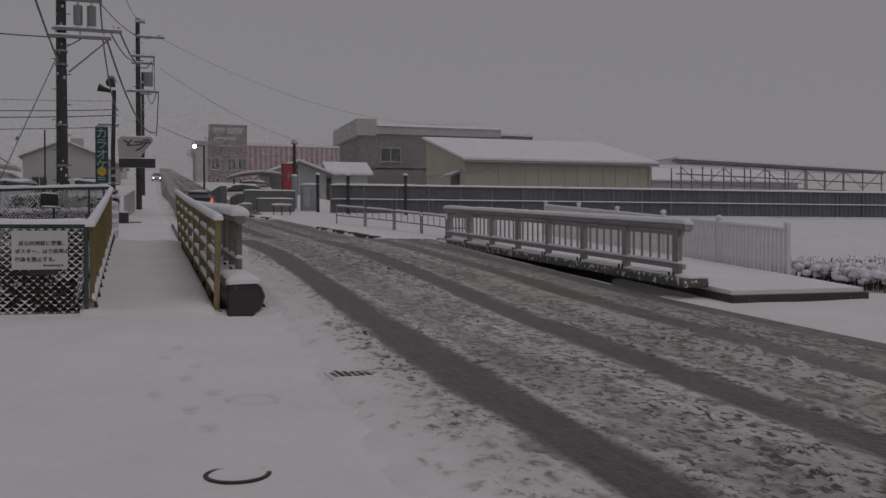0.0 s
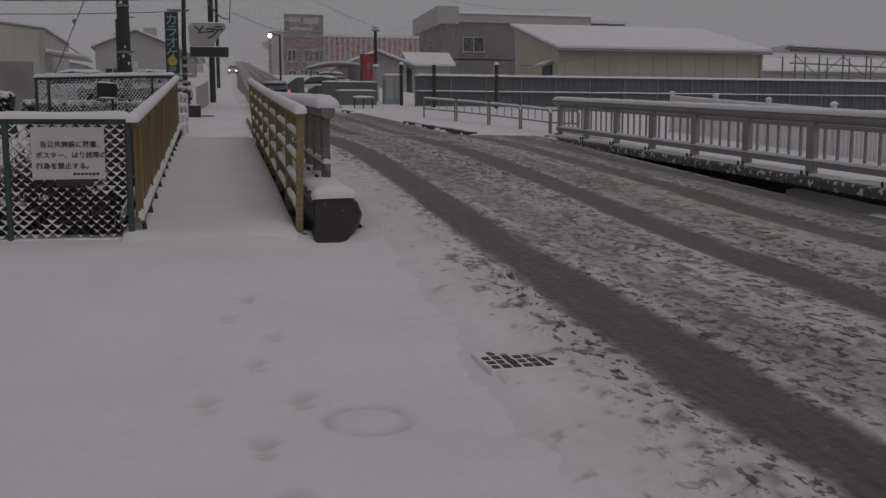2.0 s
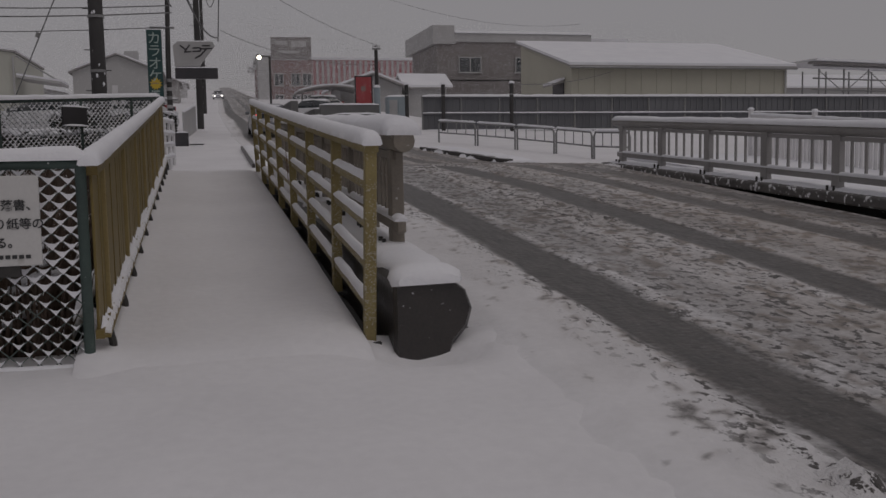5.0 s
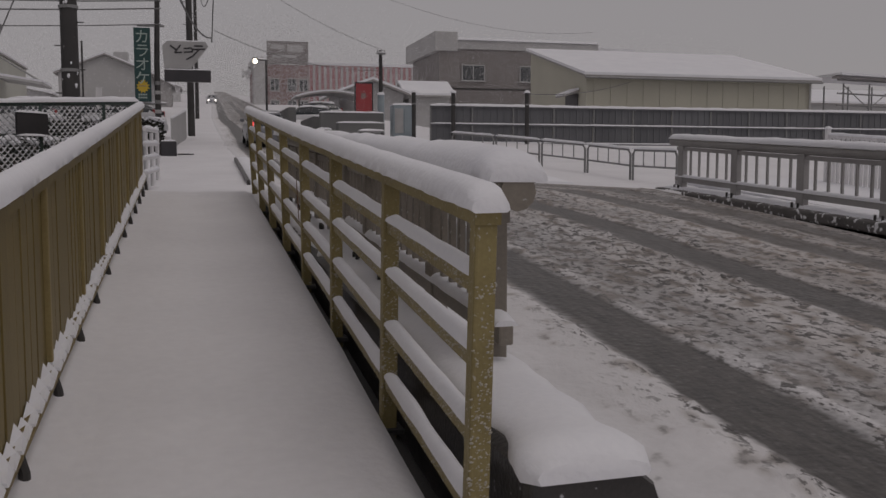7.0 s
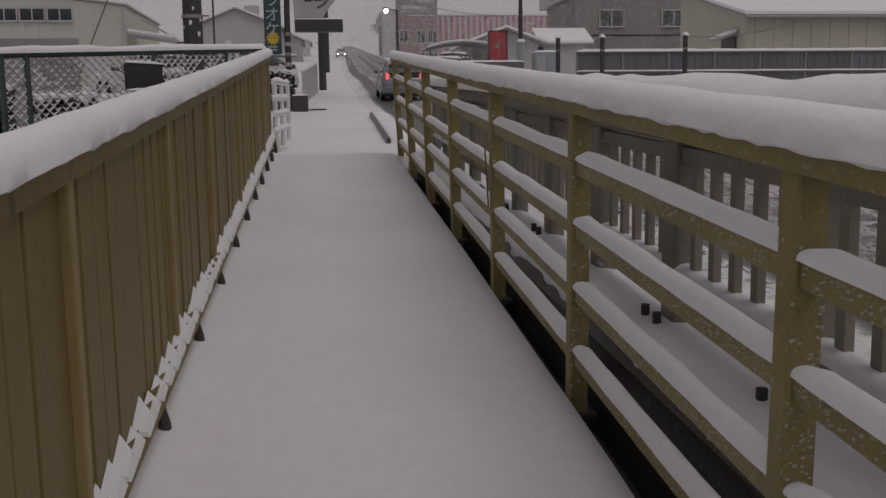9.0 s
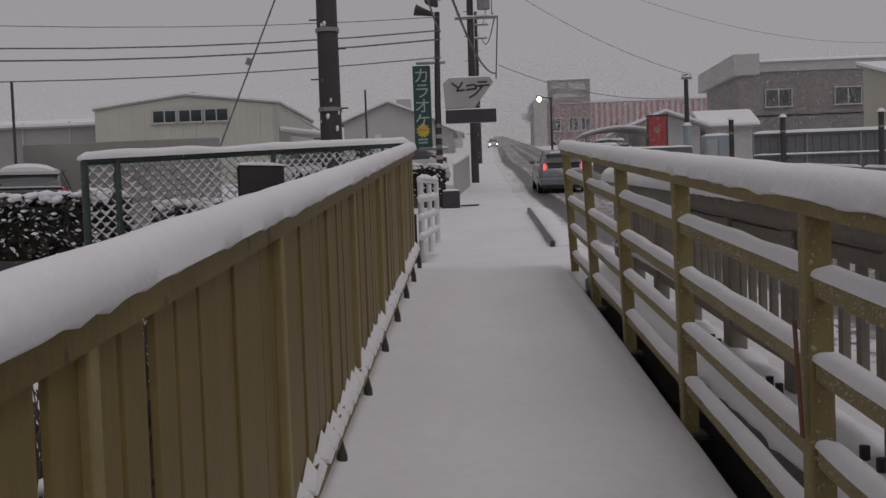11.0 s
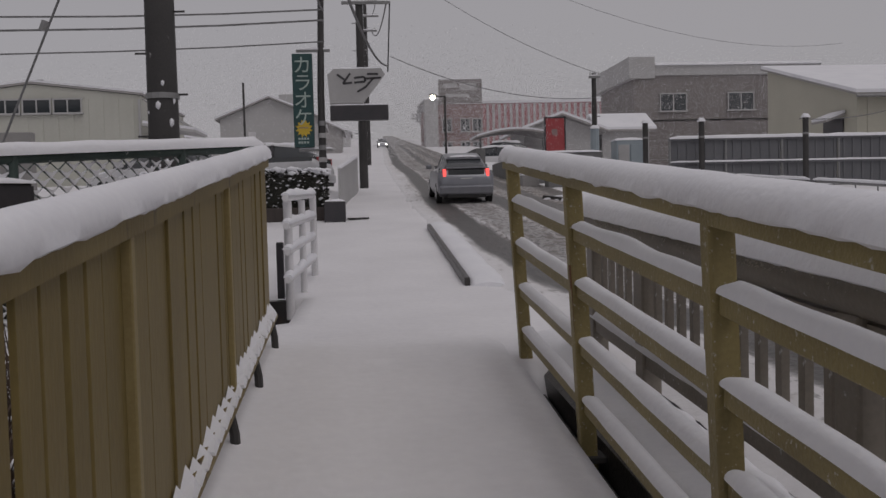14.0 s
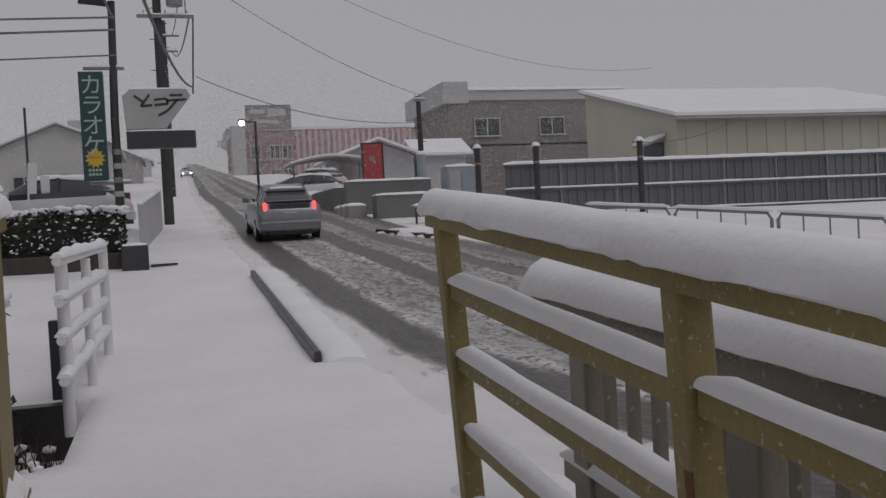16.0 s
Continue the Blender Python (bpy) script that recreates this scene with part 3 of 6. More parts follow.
bridge = thing("footbridge", (0.1, 7, 0.2), "narrow steel footbridge with a smooth blanket of snow", "footbridge", "", "structure")
part("deck", P((0.13, 1.0, zd(1.0) - 0.15), (0.15, 13.6, zd(13.3) - 0.17), 1.66, 0.14), DARKSTEEL, bridge)
for x, x2 in ((-0.86, -0.86), (0.985, 1.03)):
    part("edge_beam", P((x, 1.0, zd(1.0) - 0.19), (x2, 13.3, zd(13.3) - 0.22), 0.05, 0.13, bevel=0.008), DARKSTEEL, bridge, "rusty dark steel edge beam")
ys = np.arange(0.35, 14.9, 0.1)
xs = np.linspace(-0.84, 0.90, 36)
X, Y = np.meshgrid(xs, ys)
X = X + 0.05 * np.clip((X + 0.84) / 1.74, 0, 1) * np.clip((Y - 0.67) / 12.3, 0, 1)
lip = np.clip(np.minimum(X + 0.86, 0.905 + 0.05 * np.clip((Y - 0.67) / 12.3, 0, 1) - X) / 0.07, 0, 1)
Z = np.vectorize(zd)(Y) - 0.05 + 0.05 * np.sqrt(lip) + 0.03 * (fbm(X * 1.6, Y * 0.8) - 0.5) - 0.012 * np.exp(-((X - 0.1) / 0.25) ** 2) + 0.03 * np.clip((-0.5 - X) / 0.2, 0, 1)
Z = np.where(Y < 0.67, Z - 0.10 * (0.67 - Y) / 0.32, Z)
Z = np.where(Y > 13.3, np.maximum(Z - (Y - 13.3) * 0.06, gz(14.0) - 0.03), Z)
Z = np.where(Y > 14.6, Z - 0.1, Z)
blanket = new("snow_blanket", from_grid("snow_blanket", X, Y, Z))
blanket.data.transform(Matrix.Translation(-bridge.location))
blanket.data.materials.append(FOOT_SNOW)
blanket.parent = bridge


def slat_railing():
    x, y0, y1 = -0.71, 0.67, 13.55
    t = thing("slat_railing", (x, 7, 0.5), "mustard-painted steel railing of upright slats under thick snow", "railing")
    part("top_rail", run_bar([(x, y, zr(y) - 0.035) for y in np.linspace(y0, y1, 9)], 0.085, 0.07), MUSTARD, t)
    part("snow_cap", run_ridge([(x, y, zr(y) - 0.004) for y in np.linspace(y0 - 0.06, y1 + 0.05, 9)], 0.135, 0.088, 1, 0.05, 0.012), SNOW, t, "thick rounded snow", soft=True)
    part("bottom_rail", run_bar([(x + 0.01, y, zs(y) + 0.03) for y in np.linspace(y0, y1, 7)], 0.05, 0.05), MUSTARD, t)
    first = None
    n = int((y1 - y0) / 0.163)
    tooth = None
    for i in range(n):
        y = y0 + 0.11 + i * 0.163
        lean = rng.uniform(-0.006, 0.006)
        zb = zs(y)
        at = (x + lean, y + rng.uniform(-0.009, 0.009), zb)
        if first is None:
            first = part("slat", P((x, y, zb), (x, y, zb + 1.0), 0.158, 0.016, up=(1, 0, 0), bevel=0.003), MUSTARD, t)
            first.data.transform(Matrix.Translation(origin(t) - Vector(at)))
            first.location = Vector(at) - origin(t)
            slat = first
        else:
            slat = again(first, "slat", t, at)
        loose = 4.1 < y < 5.15 or 8.7 < y < 9.4 or 5.9 < y < 6.3
        slat.scale = (1, rng.uniform(0.74, 0.86) if loose else rng.uniform(0.955, 1.0), zr(y) - 0.02 - zb)
        at = Vector((x, y, zb))
        if tooth is None:
            q = bmesh.new()
            v = [q.verts.new(at + Vector(p)) for p in ((0.012, -0.08, 0.028), (0.070, -0.08, 0.022), (0.070, 0.08, 0.022), (0.012, 0.08, 0.028), (0.014, 0.062, 0.115), (0.048, 0.058, 0.07), (0.012, -0.08, 0.045), (0.064, -0.08, 0.038))]
            for f in ((0, 1, 7, 6), (6, 7, 5, 4), (1, 2, 5, 7), (2, 3, 4, 5), (3, 0, 6, 4), (0, 3, 2, 1)):
                q.faces.new([v[m] for m in f])
            tooth = part("ledge_snow", q, SNOW, t, "saw-tooth of snow on the foot ledge")
            tooth.data.transform(Matrix.Translation(origin(t) - at))
            tooth.location = at - origin(t)
        else:
            again(tooth, "ledge_snow", t, at).scale = (1, 1, rng.uniform(0.75, 1.2))
    part("foot_ledge", run_bar([(x + 0.045, y, zs(y) + 0.02) for y in np.linspace(y0, y1, 7)], 0.05, 0.018), MUSTARD, t)
    post = None
    for y in (1.2, 3.0, 4.6, 6.15, 8.1, 9.57, 11.57):
        zb = zd(y)
        if post is None:
            post = part("post", P((x + 0.018, y, zb + 0.16), (x + 0.018, y, zr(y) - 0.065), 0.035, 0.045, up=(0, 1, 0), bevel=0.006), PALEMUSTARD, t, "pale narrow upright")
            post.data.transform(Matrix.Translation(origin(t) - Vector((x, y, zb))))
            post.location = Vector((x, y, zb)) - origin(t)
            long = zr(y) - zb
        else:
            again(post, "post", t, (x, y, zb)).scale = (1, 1, (zr(y) - zb) / long)
    foot = None
    for i in range(13):
        y = y0 + 0.15 + i * 1.04
        zb = zd(y) - 0.06
        if foot is None:
            foot = part("foot", T([(x + 0.070, y, zb), (x + 0.066, y, zb + 0.6), (x + 0.048, y, zb + 1.0)], 0.024, 8), DARKSTEEL, t, "dark rusty stub foot")
            foot.data.transform(Matrix.Translation(origin(t) - Vector((x, y, zb))))
            foot.location = Vector((x, y, zb)) - origin(t)
        else:
            foot = again(foot, "foot", t, (x, y, zb))
        foot.scale = (1, 1, zs(y) + 0.02 - zb)


def crust(place, keep, count, out, seed):
    """Small lumps of frozen snow stuck to a face; place(u, v) gives points of the face."""
    r = random.Random(seed)
    bm = bmesh.new()
    for _ in range(count):
        u, v = r.random(), r.random()
        if not keep(u, v) and r.random() < 0.85:
            continue
        c, s = place(u, v), r.uniform(0.003, 0.008)
        side = out.cross(Vector((0, 0, 1))).normalized()
        rim = [bm.verts.new(c - out * 0.002 + side * s * math.cos(a + 0.4 * r.random()) * 1.2 + Vector((0, 0, s * math.sin(a) * r.uniform(0.5, 1.1)))) for a in (0, 1.26, 2.51, 3.77, 5.03)]
        tip = bm.verts.new(c + out * s * r.uniform(0.4, 0.9))
        for a, e in zip(rim, rim[1:] + rim[:1]):
            bm.faces.new((a, e, tip))
    return bm


def bar_railing():
    n = 8
    ypost = [0.92] + [0.67 + i * 1.75 for i in range(1, n - 1)] + [12.82]
    xf = lambda y: 0.941 + 0.0047 * (y - 0.67)
    xt = lambda y: 0.979 - 0.0042 * (y - 0.67)
    t = thing("bar_railing", (1.0, 6.8, 0.4), "mustard-painted steel railing with four snowy bars between square posts", "railing")
    top = lambda y: Vector((xt(y), y, zq(y)))
    part("top_rail", run_bar([top(y) - Vector((0, 0, 0.029)) for y in np.linspace(0.87, 12.93, 9)], 0.092, 0.058), OLIVE, t, "frosted mustard top rail")
    part("snow_cap", run_ridge([top(y) - Vector((0, 0, 0.004)) for y in np.linspace(0.84, 12.97, 9)], 0.145, 0.09, 4, 0.06, 0.012), SNOW, t, "thick rounded snow", soft=True)
    for i, y in enumerate(ypost):
        x, zb = xf(y), zd(y) - 0.16
        post = part("post", P((x, y, zb), (xt(y), y, zq(y) - 0.05), 0.078, 0.078, up=(0, 1, 0), bevel=0.01), OLIVE, t)
        part("base_plate", B(x - 0.07, x + 0.07, y - 0.07, y + 0.07, zd(y) - 0.12, zd(y) - 0.09, 0.004), DARKSTEEL, post)
        if i < 3:
            frost = part("frost", crust(lambda u, v: Vector((x - 0.036 + (xt(y) - x) * v * 0.82 + 0.072 * u, y - 0.039, zd(y) + 0.02 + v * 0.95)), lambda u, v: v < 0.9 - 0.45 * (1 - u), 420 - 120 * i, Vector((0, -1, 0)), 31 + i), FROST, post, "frozen snow spatter on the steel")
            tagged(frost, "frozen snow spatter on the steel", "", "", "stuff")
        if i == 6 or i == 3:
            part("rust_streak", P((x - 0.060, y - 0.02, zd(y) + 0.45), (x - 0.078, y - 0.02, zd(y) + 0.80), 0.03, 0.004, up=(1, 0, 0)), RUST, post, "rust run on the post")
    for i in range(n - 1):
        a, b = ypost[i] + 0.04, ypost[i + 1] - 0.04
        for k, h in enumerate((0.14, 0.40, 0.66, 0.91)):
            da, db = (xt(a) - xf(a)) * h / 1.17, (xt(b) - xf(b)) * h / 1.17
            za, zb = zd(a) + (zq(a) - zd(a)) * h / 1.18, zd(b) + (zq(b) - zd(b)) * h / 1.18
            p, q = Vector((xf(a) + da, a, za)), Vector((xf(b) + db, b, zb))
            bar = part("bar", P(p, q, 0.045, 0.062, bevel=0.006), OLIVE, t)
            up = Vector((0, 0, 0.030))
            if i < 4:
                frost = part("frost", crust(lambda u, v: p.lerp(q, u) + Vector((-0.0235, 0, -0.028 + 0.05 * v)), lambda u, v: v > 0.45 + 0.3 * math.sin(u * 17 + k), 260, Vector((-1, 0, 0)), i * 7 + k), FROST, bar, "frozen snow spatter on the steel")
                tagged(frost, "frozen snow spatter on the steel", "", "", "stuff")
            part("bar_snow", R(p + up, q + up, 0.066, 0.046, step=0.09, seed=i * 3.1 + k, rough=0.25), SNOW, bar, "snow lying on the bar", soft=True)


slat_railing()
bar_railing()

# concrete kerb of the road bridge
kerb = thing("bridge_kerb", (1.42, 7, 0.3), "wet black concrete kerb carrying the bridge guard rail", "kerb", "", "structure")
zk = lambda y: 0.40 + 0.044 * (y - 1.2)
bm = bmesh.new()
prof = [(1.12, -0.9), (1.12, 0.02), (1.16, 0.05), (1.54, 0.03), (1.66, -0.06), (1.71, -0.2), (1.67, -0.34), (1.56, -0.46), (1.46, -0.9)]
ring = []
for y, s in ((0.76, 0.82), (0.81, 0.90), (1.3, 1.0), (5, 1.0), (9, 1.0), (13.5, 1.0), (13.6, 0.92)):
    ring.append([bm.verts.new((1.30 + (px - 1.36) * s, y, zk(max(0.86, min(y, 13.5))) - 0.03 + pz * s)) for px, pz in prof])
for a, b in zip(ring, ring[1:]):
    for k in range(len(prof)):
        bm.faces.new((a[k], a[(k + 1) % len(prof)], b[(k + 1) % len(prof)], b[k]))
bm.faces.new(ring[0][::-1]), bm.faces.new(ring[-1])
part("kerb_stone", bm, WETCONC, kerb)
part("kerb_snow", R((1.31, 0.72, zk(0.9) - 0.01), (1.33, 13.62, zk(13.6) + 0.0), 0.45, 0.10, step=0.1, seed=8, rough=0.35, lap=0.04), SNOW, kerb, "thick snow on the kerb", soft=True)


def guard_rail(name, a, b, za, zb, bays, mat_main, label, group="", spindles=5, height=0.72, wide=0.17, thin=0.036, cap=(0.28, 0.135)):
    """Bridge guard rail: fat top tube, wide posts, spindles and a foot rail. za, zb: height of its foot at the ends."""
    a, b = Vector((*a, za)), Vector((*b, zb))
    d = b - a
    side = Vector((d.y, -d.x, 0)).normalized()
    t = thing(name, (a + b) / 2, label, "guard rail", group)
    up = Vector((0, 0, 1))
    e = d.normalized() * 0.35
    bm = tube(bmesh.new(), [a - e + up * (height - 0.05), b + e + up * (height - 0.05)], 0.083, 12)
    part("top_tube", bm, mat_main, t, soft=True)
    for q in (a - e, b + e):
        part("end_cap", tube(bmesh.new(), [q - e * 0.03 + up * (height - 0.05), q + e * 0.03 + up * (height - 0.05)], 0.080, 12), mat_main, t, soft=True)
    frost = part("frost", crust(lambda u, v: (a - e).lerp(b + e, u) + up * (height - 0.05 + 0.07 * v) - side * (0.083 * math.cos(0.9 * v)), lambda u, v: v > 0.25 + 0.3 * math.sin(u * 40), 2600, -side, int(a.x * 10)), FROST, t, "frozen snow spatter on the tube")
    tagged(frost, "frozen snow spatter on the tube", "", "", "stuff")
    part("snow_cap", R(a - e * 1.05 + up * (height + 0.0), b + e * 1.05 + up * (height + 0.0), cap[0], cap[1], step=0.08, seed=a.x, rough=0.16, lap=0.008), SNOW, t, "thick snow on the tube", soft=True)
    part("upper_rail", P(a - e * 0.5 + up * (height - 0.17), b + e * 0.5 + up * (height - 0.17), 0.05, 0.06), mat_main, t)
    part("foot_rail", P(a - e * 0.6 + up * 0.17, b + e * 0.6 + up * 0.17, 0.07, 0.09, bevel=0.01), mat_main, t)
    part("rail_snow", R(a - e * 0.6 + up * 0.212, b + e * 0.6 + up * 0.212, 0.11, 0.05, step=0.1, seed=a.y), SNOW, t, soft=True)
    for i in range(bays + 1):
        p = a + d * (i / bays)
        part("post", P(p - up * 0.06, p + up * (height - 0.12), wide, 0.10, up=side, bevel=0.012), mat_main, t)
        for s in (-0.07, 0.07):
            bolt = p - side * 0.115 + d.normalized() * s
            part("anchor_bolt", T([bolt - up * 0.06, bolt + up * 0.07], 0.018, 6), DARKSTEEL, t)
    first = None
    for i in range(bays):
        for k in range(1, spindles + 1):
            p = a + d * ((i + k / (spindles + 1)) / bays)
            if first is None:
                first = part("spindle", P(p + up * 0.16, p + up * (height - 0.15), thin, 0.03, up=side), mat_main, t)
                first.data.transform(Matrix.Translation(origin(t) - p))
                first.location = p - origin(t)
            else:
                again(first, "spindle", t, p)
    return t


guard_rail("guard_rail", (1.37, 2.03), (1.45, 12.76), 0.49, 1.01, 10, GUARD, "weathered brown-grey steel bridge guard rail under a thick roll of snow", "bridge guard rails", spindles=5, height=0.87, wide=0.15, thin=0.05)
guard_rail("guard_rail", (8.42, 0.95), (8.50, 13.05), 0.34, 0.99, 7, GREYRAIL, "grey steel bridge guard rail with snow on its top tube", "bridge guard rails", height=0.88, cap=(0.20, 0.09))
bm = P((8.42, 0.4, 0.245), (8.50, 13.6, 0.935), 0.5, 0.15, bevel=0.03)
far_kerb = solid("bridge_kerb", bm, SNOWYKERB, "wet dark kerb under the grey guard rail", "kerb", "", "structure")
tagged(part("kerb_snow", R((8.52, 0.4, 0.32), (8.60, 13.6, 1.01), 0.42, 0.05, seed=3, rough=0.5), SNOW, None, soft=True), "thin snow along the far kerb", "snow", "", "structure")

# far pavement of the bridge
bm = bmesh.new()
poly(bm, [(8.69, -0.2, -0.19), (11.3, -0.2, -0.19), (12.1, 13.8, 0.80), (8.76, 13.8, 0.80)], up=(0, 0, 0.26))
solid("pavement_slab", bm, WETCONC, "concrete pavement slab on the far side of the bridge", "pavement", "", "structure")
bm = bmesh.new()
poly(bm, [(8.72, -0.12, 0.076), (11.25, -0.12, 0.076), (12.0, 13.7, 1.064), (8.80, 13.7, 1.064)], up=(0, 0, 0.07))
solid("pavement", bm, SNOW, "snow lying on the far pavement", "pavement", "", "structure")


def picket_fence():
    x, y0, y1 = 11.6, 2.2, 13.2
    t = thing("picket_fence", (x, 7, 0.5), "white-painted steel picket fence with snow on its rail", "fence")
    base = lambda y: gz(y) - 0.10
    for h in (0.12, 1.08):
        part("rail", P((x, y0, base(y0) + h), (x, y1, base(y1) + h), 0.04, 0.05), WHITEPAINT, t)
    part("rail_snow", R((x, y0, base(y0) + 1.105), (x, y1, base(y1) + 1.105), 0.07, 0.05), SNOW, t, soft=True)
    first = None
    for i in range(int((y1 - y0) / 0.125)):
        y = y0 + 0.06 + i * 0.125
        if first is None:
            first = part("picket", P((x, y, base(y) + 0.1), (x, y, base(y) + 1.1), 0.055, 0.04, up=(0, 1, 0)), WHITEPAINT, t)
            first.data.transform(Matrix.Translation(origin(t) - Vector((x, y, base(y)))))
            first.location = Vector((x, y, base(y))) - origin(t)
        else:
            again(first, "picket", t, (x, y, base(y)))
    for i in range(6):
        y = y0 + i * 2.2
        part("post", P((x, y, base(y) - 0.1), (x, y, base(y) + 1.22), 0.085, 0.085, up=(0, 1, 0), bevel=0.01), WHITEPAINT, t)
        part("post_snow", R((x, y - 0.06, base(y) + 1.21), (x, y + 0.06, base(y) + 1.21), 0.12, 0.06, step=0.03), SNOW, t, soft=True)


picket_fence()

# ---- wire mesh fences ----
def mesh_fence(name, pts, ztop, zbot, label, posts_at, cell=0.105):
    """A chain-link fence along a straight line between two plan points."""
    (ax, ay), (bx, by) = pts
    a, b = Vector((ax, ay, 0)), Vector((bx, by, 0))
    L, d = (b - a).length, (b - a).normalized()
    t = thing(name, ((ax + bx) / 2, (ay + by) / 2, zbot(0.5)), label, "fence")
    at = lambda s, z: a + d * s + Vector((0, 0, z))
    zt = lambda s: ztop(s / L)
    zb = lambda s: zbot(s / L)
    part("top_rail", T([at(0, zt(0)), at(L, zt(L))], 0.03, 10), GREENPOST, t, soft=True)
    part("top_snow", R(at(-0.02, zt(0) + 0.02), at(L + 0.02, zt(L) + 0.02), 0.11, 0.075, step=0.06, seed=ax, rough=0.3), SNOW, t, "snow on the top rail", soft=True)
    part("foot_rail", T([at(0, zb(0) + 0.06), at(L, zb(L) + 0.06)], 0.022, 8), GREENPOST, t, soft=True)
    part("foot_snow", R(at(0, zb(0) + 0.07), at(L, zb(L) + 0.07), 0.07, 0.04, step=0.08, seed=bx), SNOW, t, soft=True)
    for s in posts_at:
        part("post", T([at(s, zb(s) - 0.15), at(s, zt(s) + 0.02)], 0.032, 10), GREENPOST, t, soft=True)
    wires, flakes = bmesh.new(), bmesh.new()
    side = d.cross(Vector((0, 0, 1)))
    H = zt(L / 2) - zb(L / 2) - 0.08
    w, hh = cell, cell * 0.9
    for sgn in (1, -1):
        s = -H / 0.9 - w
        while s < L + H / 0.9 + w:
            s0, s1 = s, s + sgn * H * w / hh
            fa, fb = (0 - s0) / (s1 - s0), (L - s0) / (s1 - s0)
            lo, hi = max(0, min(fa, fb)), min(1, max(fa, fb))
            if hi - lo > 0.02:
                q = [at(s0 + (s1 - s0) * f, zb(max(0, min(L, s0 + (s1 - s0) * f))) + 0.07 + H * f) for f in (lo, hi)]
                prism(wires, q[0], q[1], 0.006, 0.006, side, ends=False)
            s += w
    rows = int(H / (hh / 2))
    off = (-H / 0.9 - w) % w
    for r_ in range(rows):
        for i in range(int(L / w) + 1):
            s = off + i * w + (w / 2 if r_ % 2 else 0)
            if not 0.03 < s < L - 0.03 or rng.random() > 0.9:
                continue
            f = rng.uniform(0.75, 1.05) if noise.noise((s * 1.3, r_ * 0.11, ax)) > -0.3 else rng.uniform(0.4, 0.65)
            o = at(s, zb(s) + 0.07 + r_ * hh / 2)
            p = [Vector((0, 0, -0.004)), d * (w / 2 * f) + Vector((0, 0, hh / 2 * f + 0.006)), d * (w * 0.12 * f) + Vector((0, 0, hh * 0.36 * f)), d * (-w * 0.15 * f) + Vector((0, 0, hh * 0.38 * f)), d * (-w / 2 * f) + Vector((0, 0, hh / 2 * f + 0.006))]
            va = [flakes.verts.new(o + q + side * 0.009) for q in p]
            vb = [flakes.verts.new(o + q - side * 0.009) for q in p]
            flakes.faces.new(va), flakes.faces.new(vb[::-1])
            for k in range(5):
                flakes.faces.new((va[k], vb[k], vb[(k + 1) % 5], va[(k + 1) % 5]))
    tagged(part("wire_mesh", wires, WIRE, t, "diamond wire mesh"), kind="stuff")
    tagged(part("mesh_snow", flakes, SNOW, t, "snow stuck on the wires"), kind="stuff")
    return t


near_fence = mesh_fence("wire_mesh_fence", ((-4.6, 0.72), (-0.74, 0.67)), lambda f: 1.17, lambda f: -0.10, "green wire-mesh fence caked with snow beside the footbridge", (0.02, 1.35, 2.7, 3.84))
far_fence = mesh_fence("wire_mesh_fence", ((-3.32, 10.95), (-0.80, 14.1)), lambda f: 2.15 + 0.27 * f, lambda f: 0.72 + 0.2 * f, "green wire-mesh fence with a snowy top rail on the far bank", (0.02, 0.32, 2.05, 3.3, 3.86))


def bars_of_text(parent, x0, x1, y, z, h, n, material):
    w = (x1 - x0) / n
    for i in range(n):
        part("stroke", B(x0 + i * w, x0 + i * w + w * 0.72, y - 0.001, y + 0.001, z, z + h), material, parent)


def lettering(body, size, at, material, parent, rot=(90, 0, 0), depth=0.002, name="lettering", align="LEFT", bold=0.0):
    cu = bpy.data.curves.new("lettering", "FONT")
    cu.body, cu.size, cu.extrude, cu.align_x, cu.offset = body, size, depth, align, size * bold
    tmp = bpy.data.objects.new("lettering_source", cu)
    scene.collection.objects.link(tmp)
    dg = bpy.context.evaluated_depsgraph_get()
    me = bpy.data.meshes.new_from_object(tmp.evaluated_get(dg))
    bpy.data.objects.remove(tmp)
    me.name = name
    me.materials.clear()
    me.materials.append(material)
    me.transform(pose(*at, *rot))
    me.transform(Matrix.Translation(-origin(parent)))
    ob = new(name, me)
    ob.parent = parent
    return tagged(ob, "printed letters")


sign = thing("notice_board", (-1.32, 0.62, 0.6), "white notice board with black printing wired to the mesh fence", "sign")
part("board", B(-1.66, -0.98, 0.600, 0.618, 0.60, 1.11, 0.006), BOARD, sign)
part("clip", B(-1.45, -1.10, 0.612, 0.64, 0.535, 0.60, 0.004), DARKSTEEL, sign, "dark lower clip")
for row, z in (("当公共施設に落書、", 0.92), ("ポスター、はり紙等の", 0.815), ("行為を禁止する。", 0.71)):
    lettering(row, 0.066, (-1.62 if "当" not in row else -1.58, 0.5975, z), INK, sign, bold=0.016)
bars_of_text(sign, -1.28, -1.03, 0.5975, 0.642, 0.022, 7, INK)

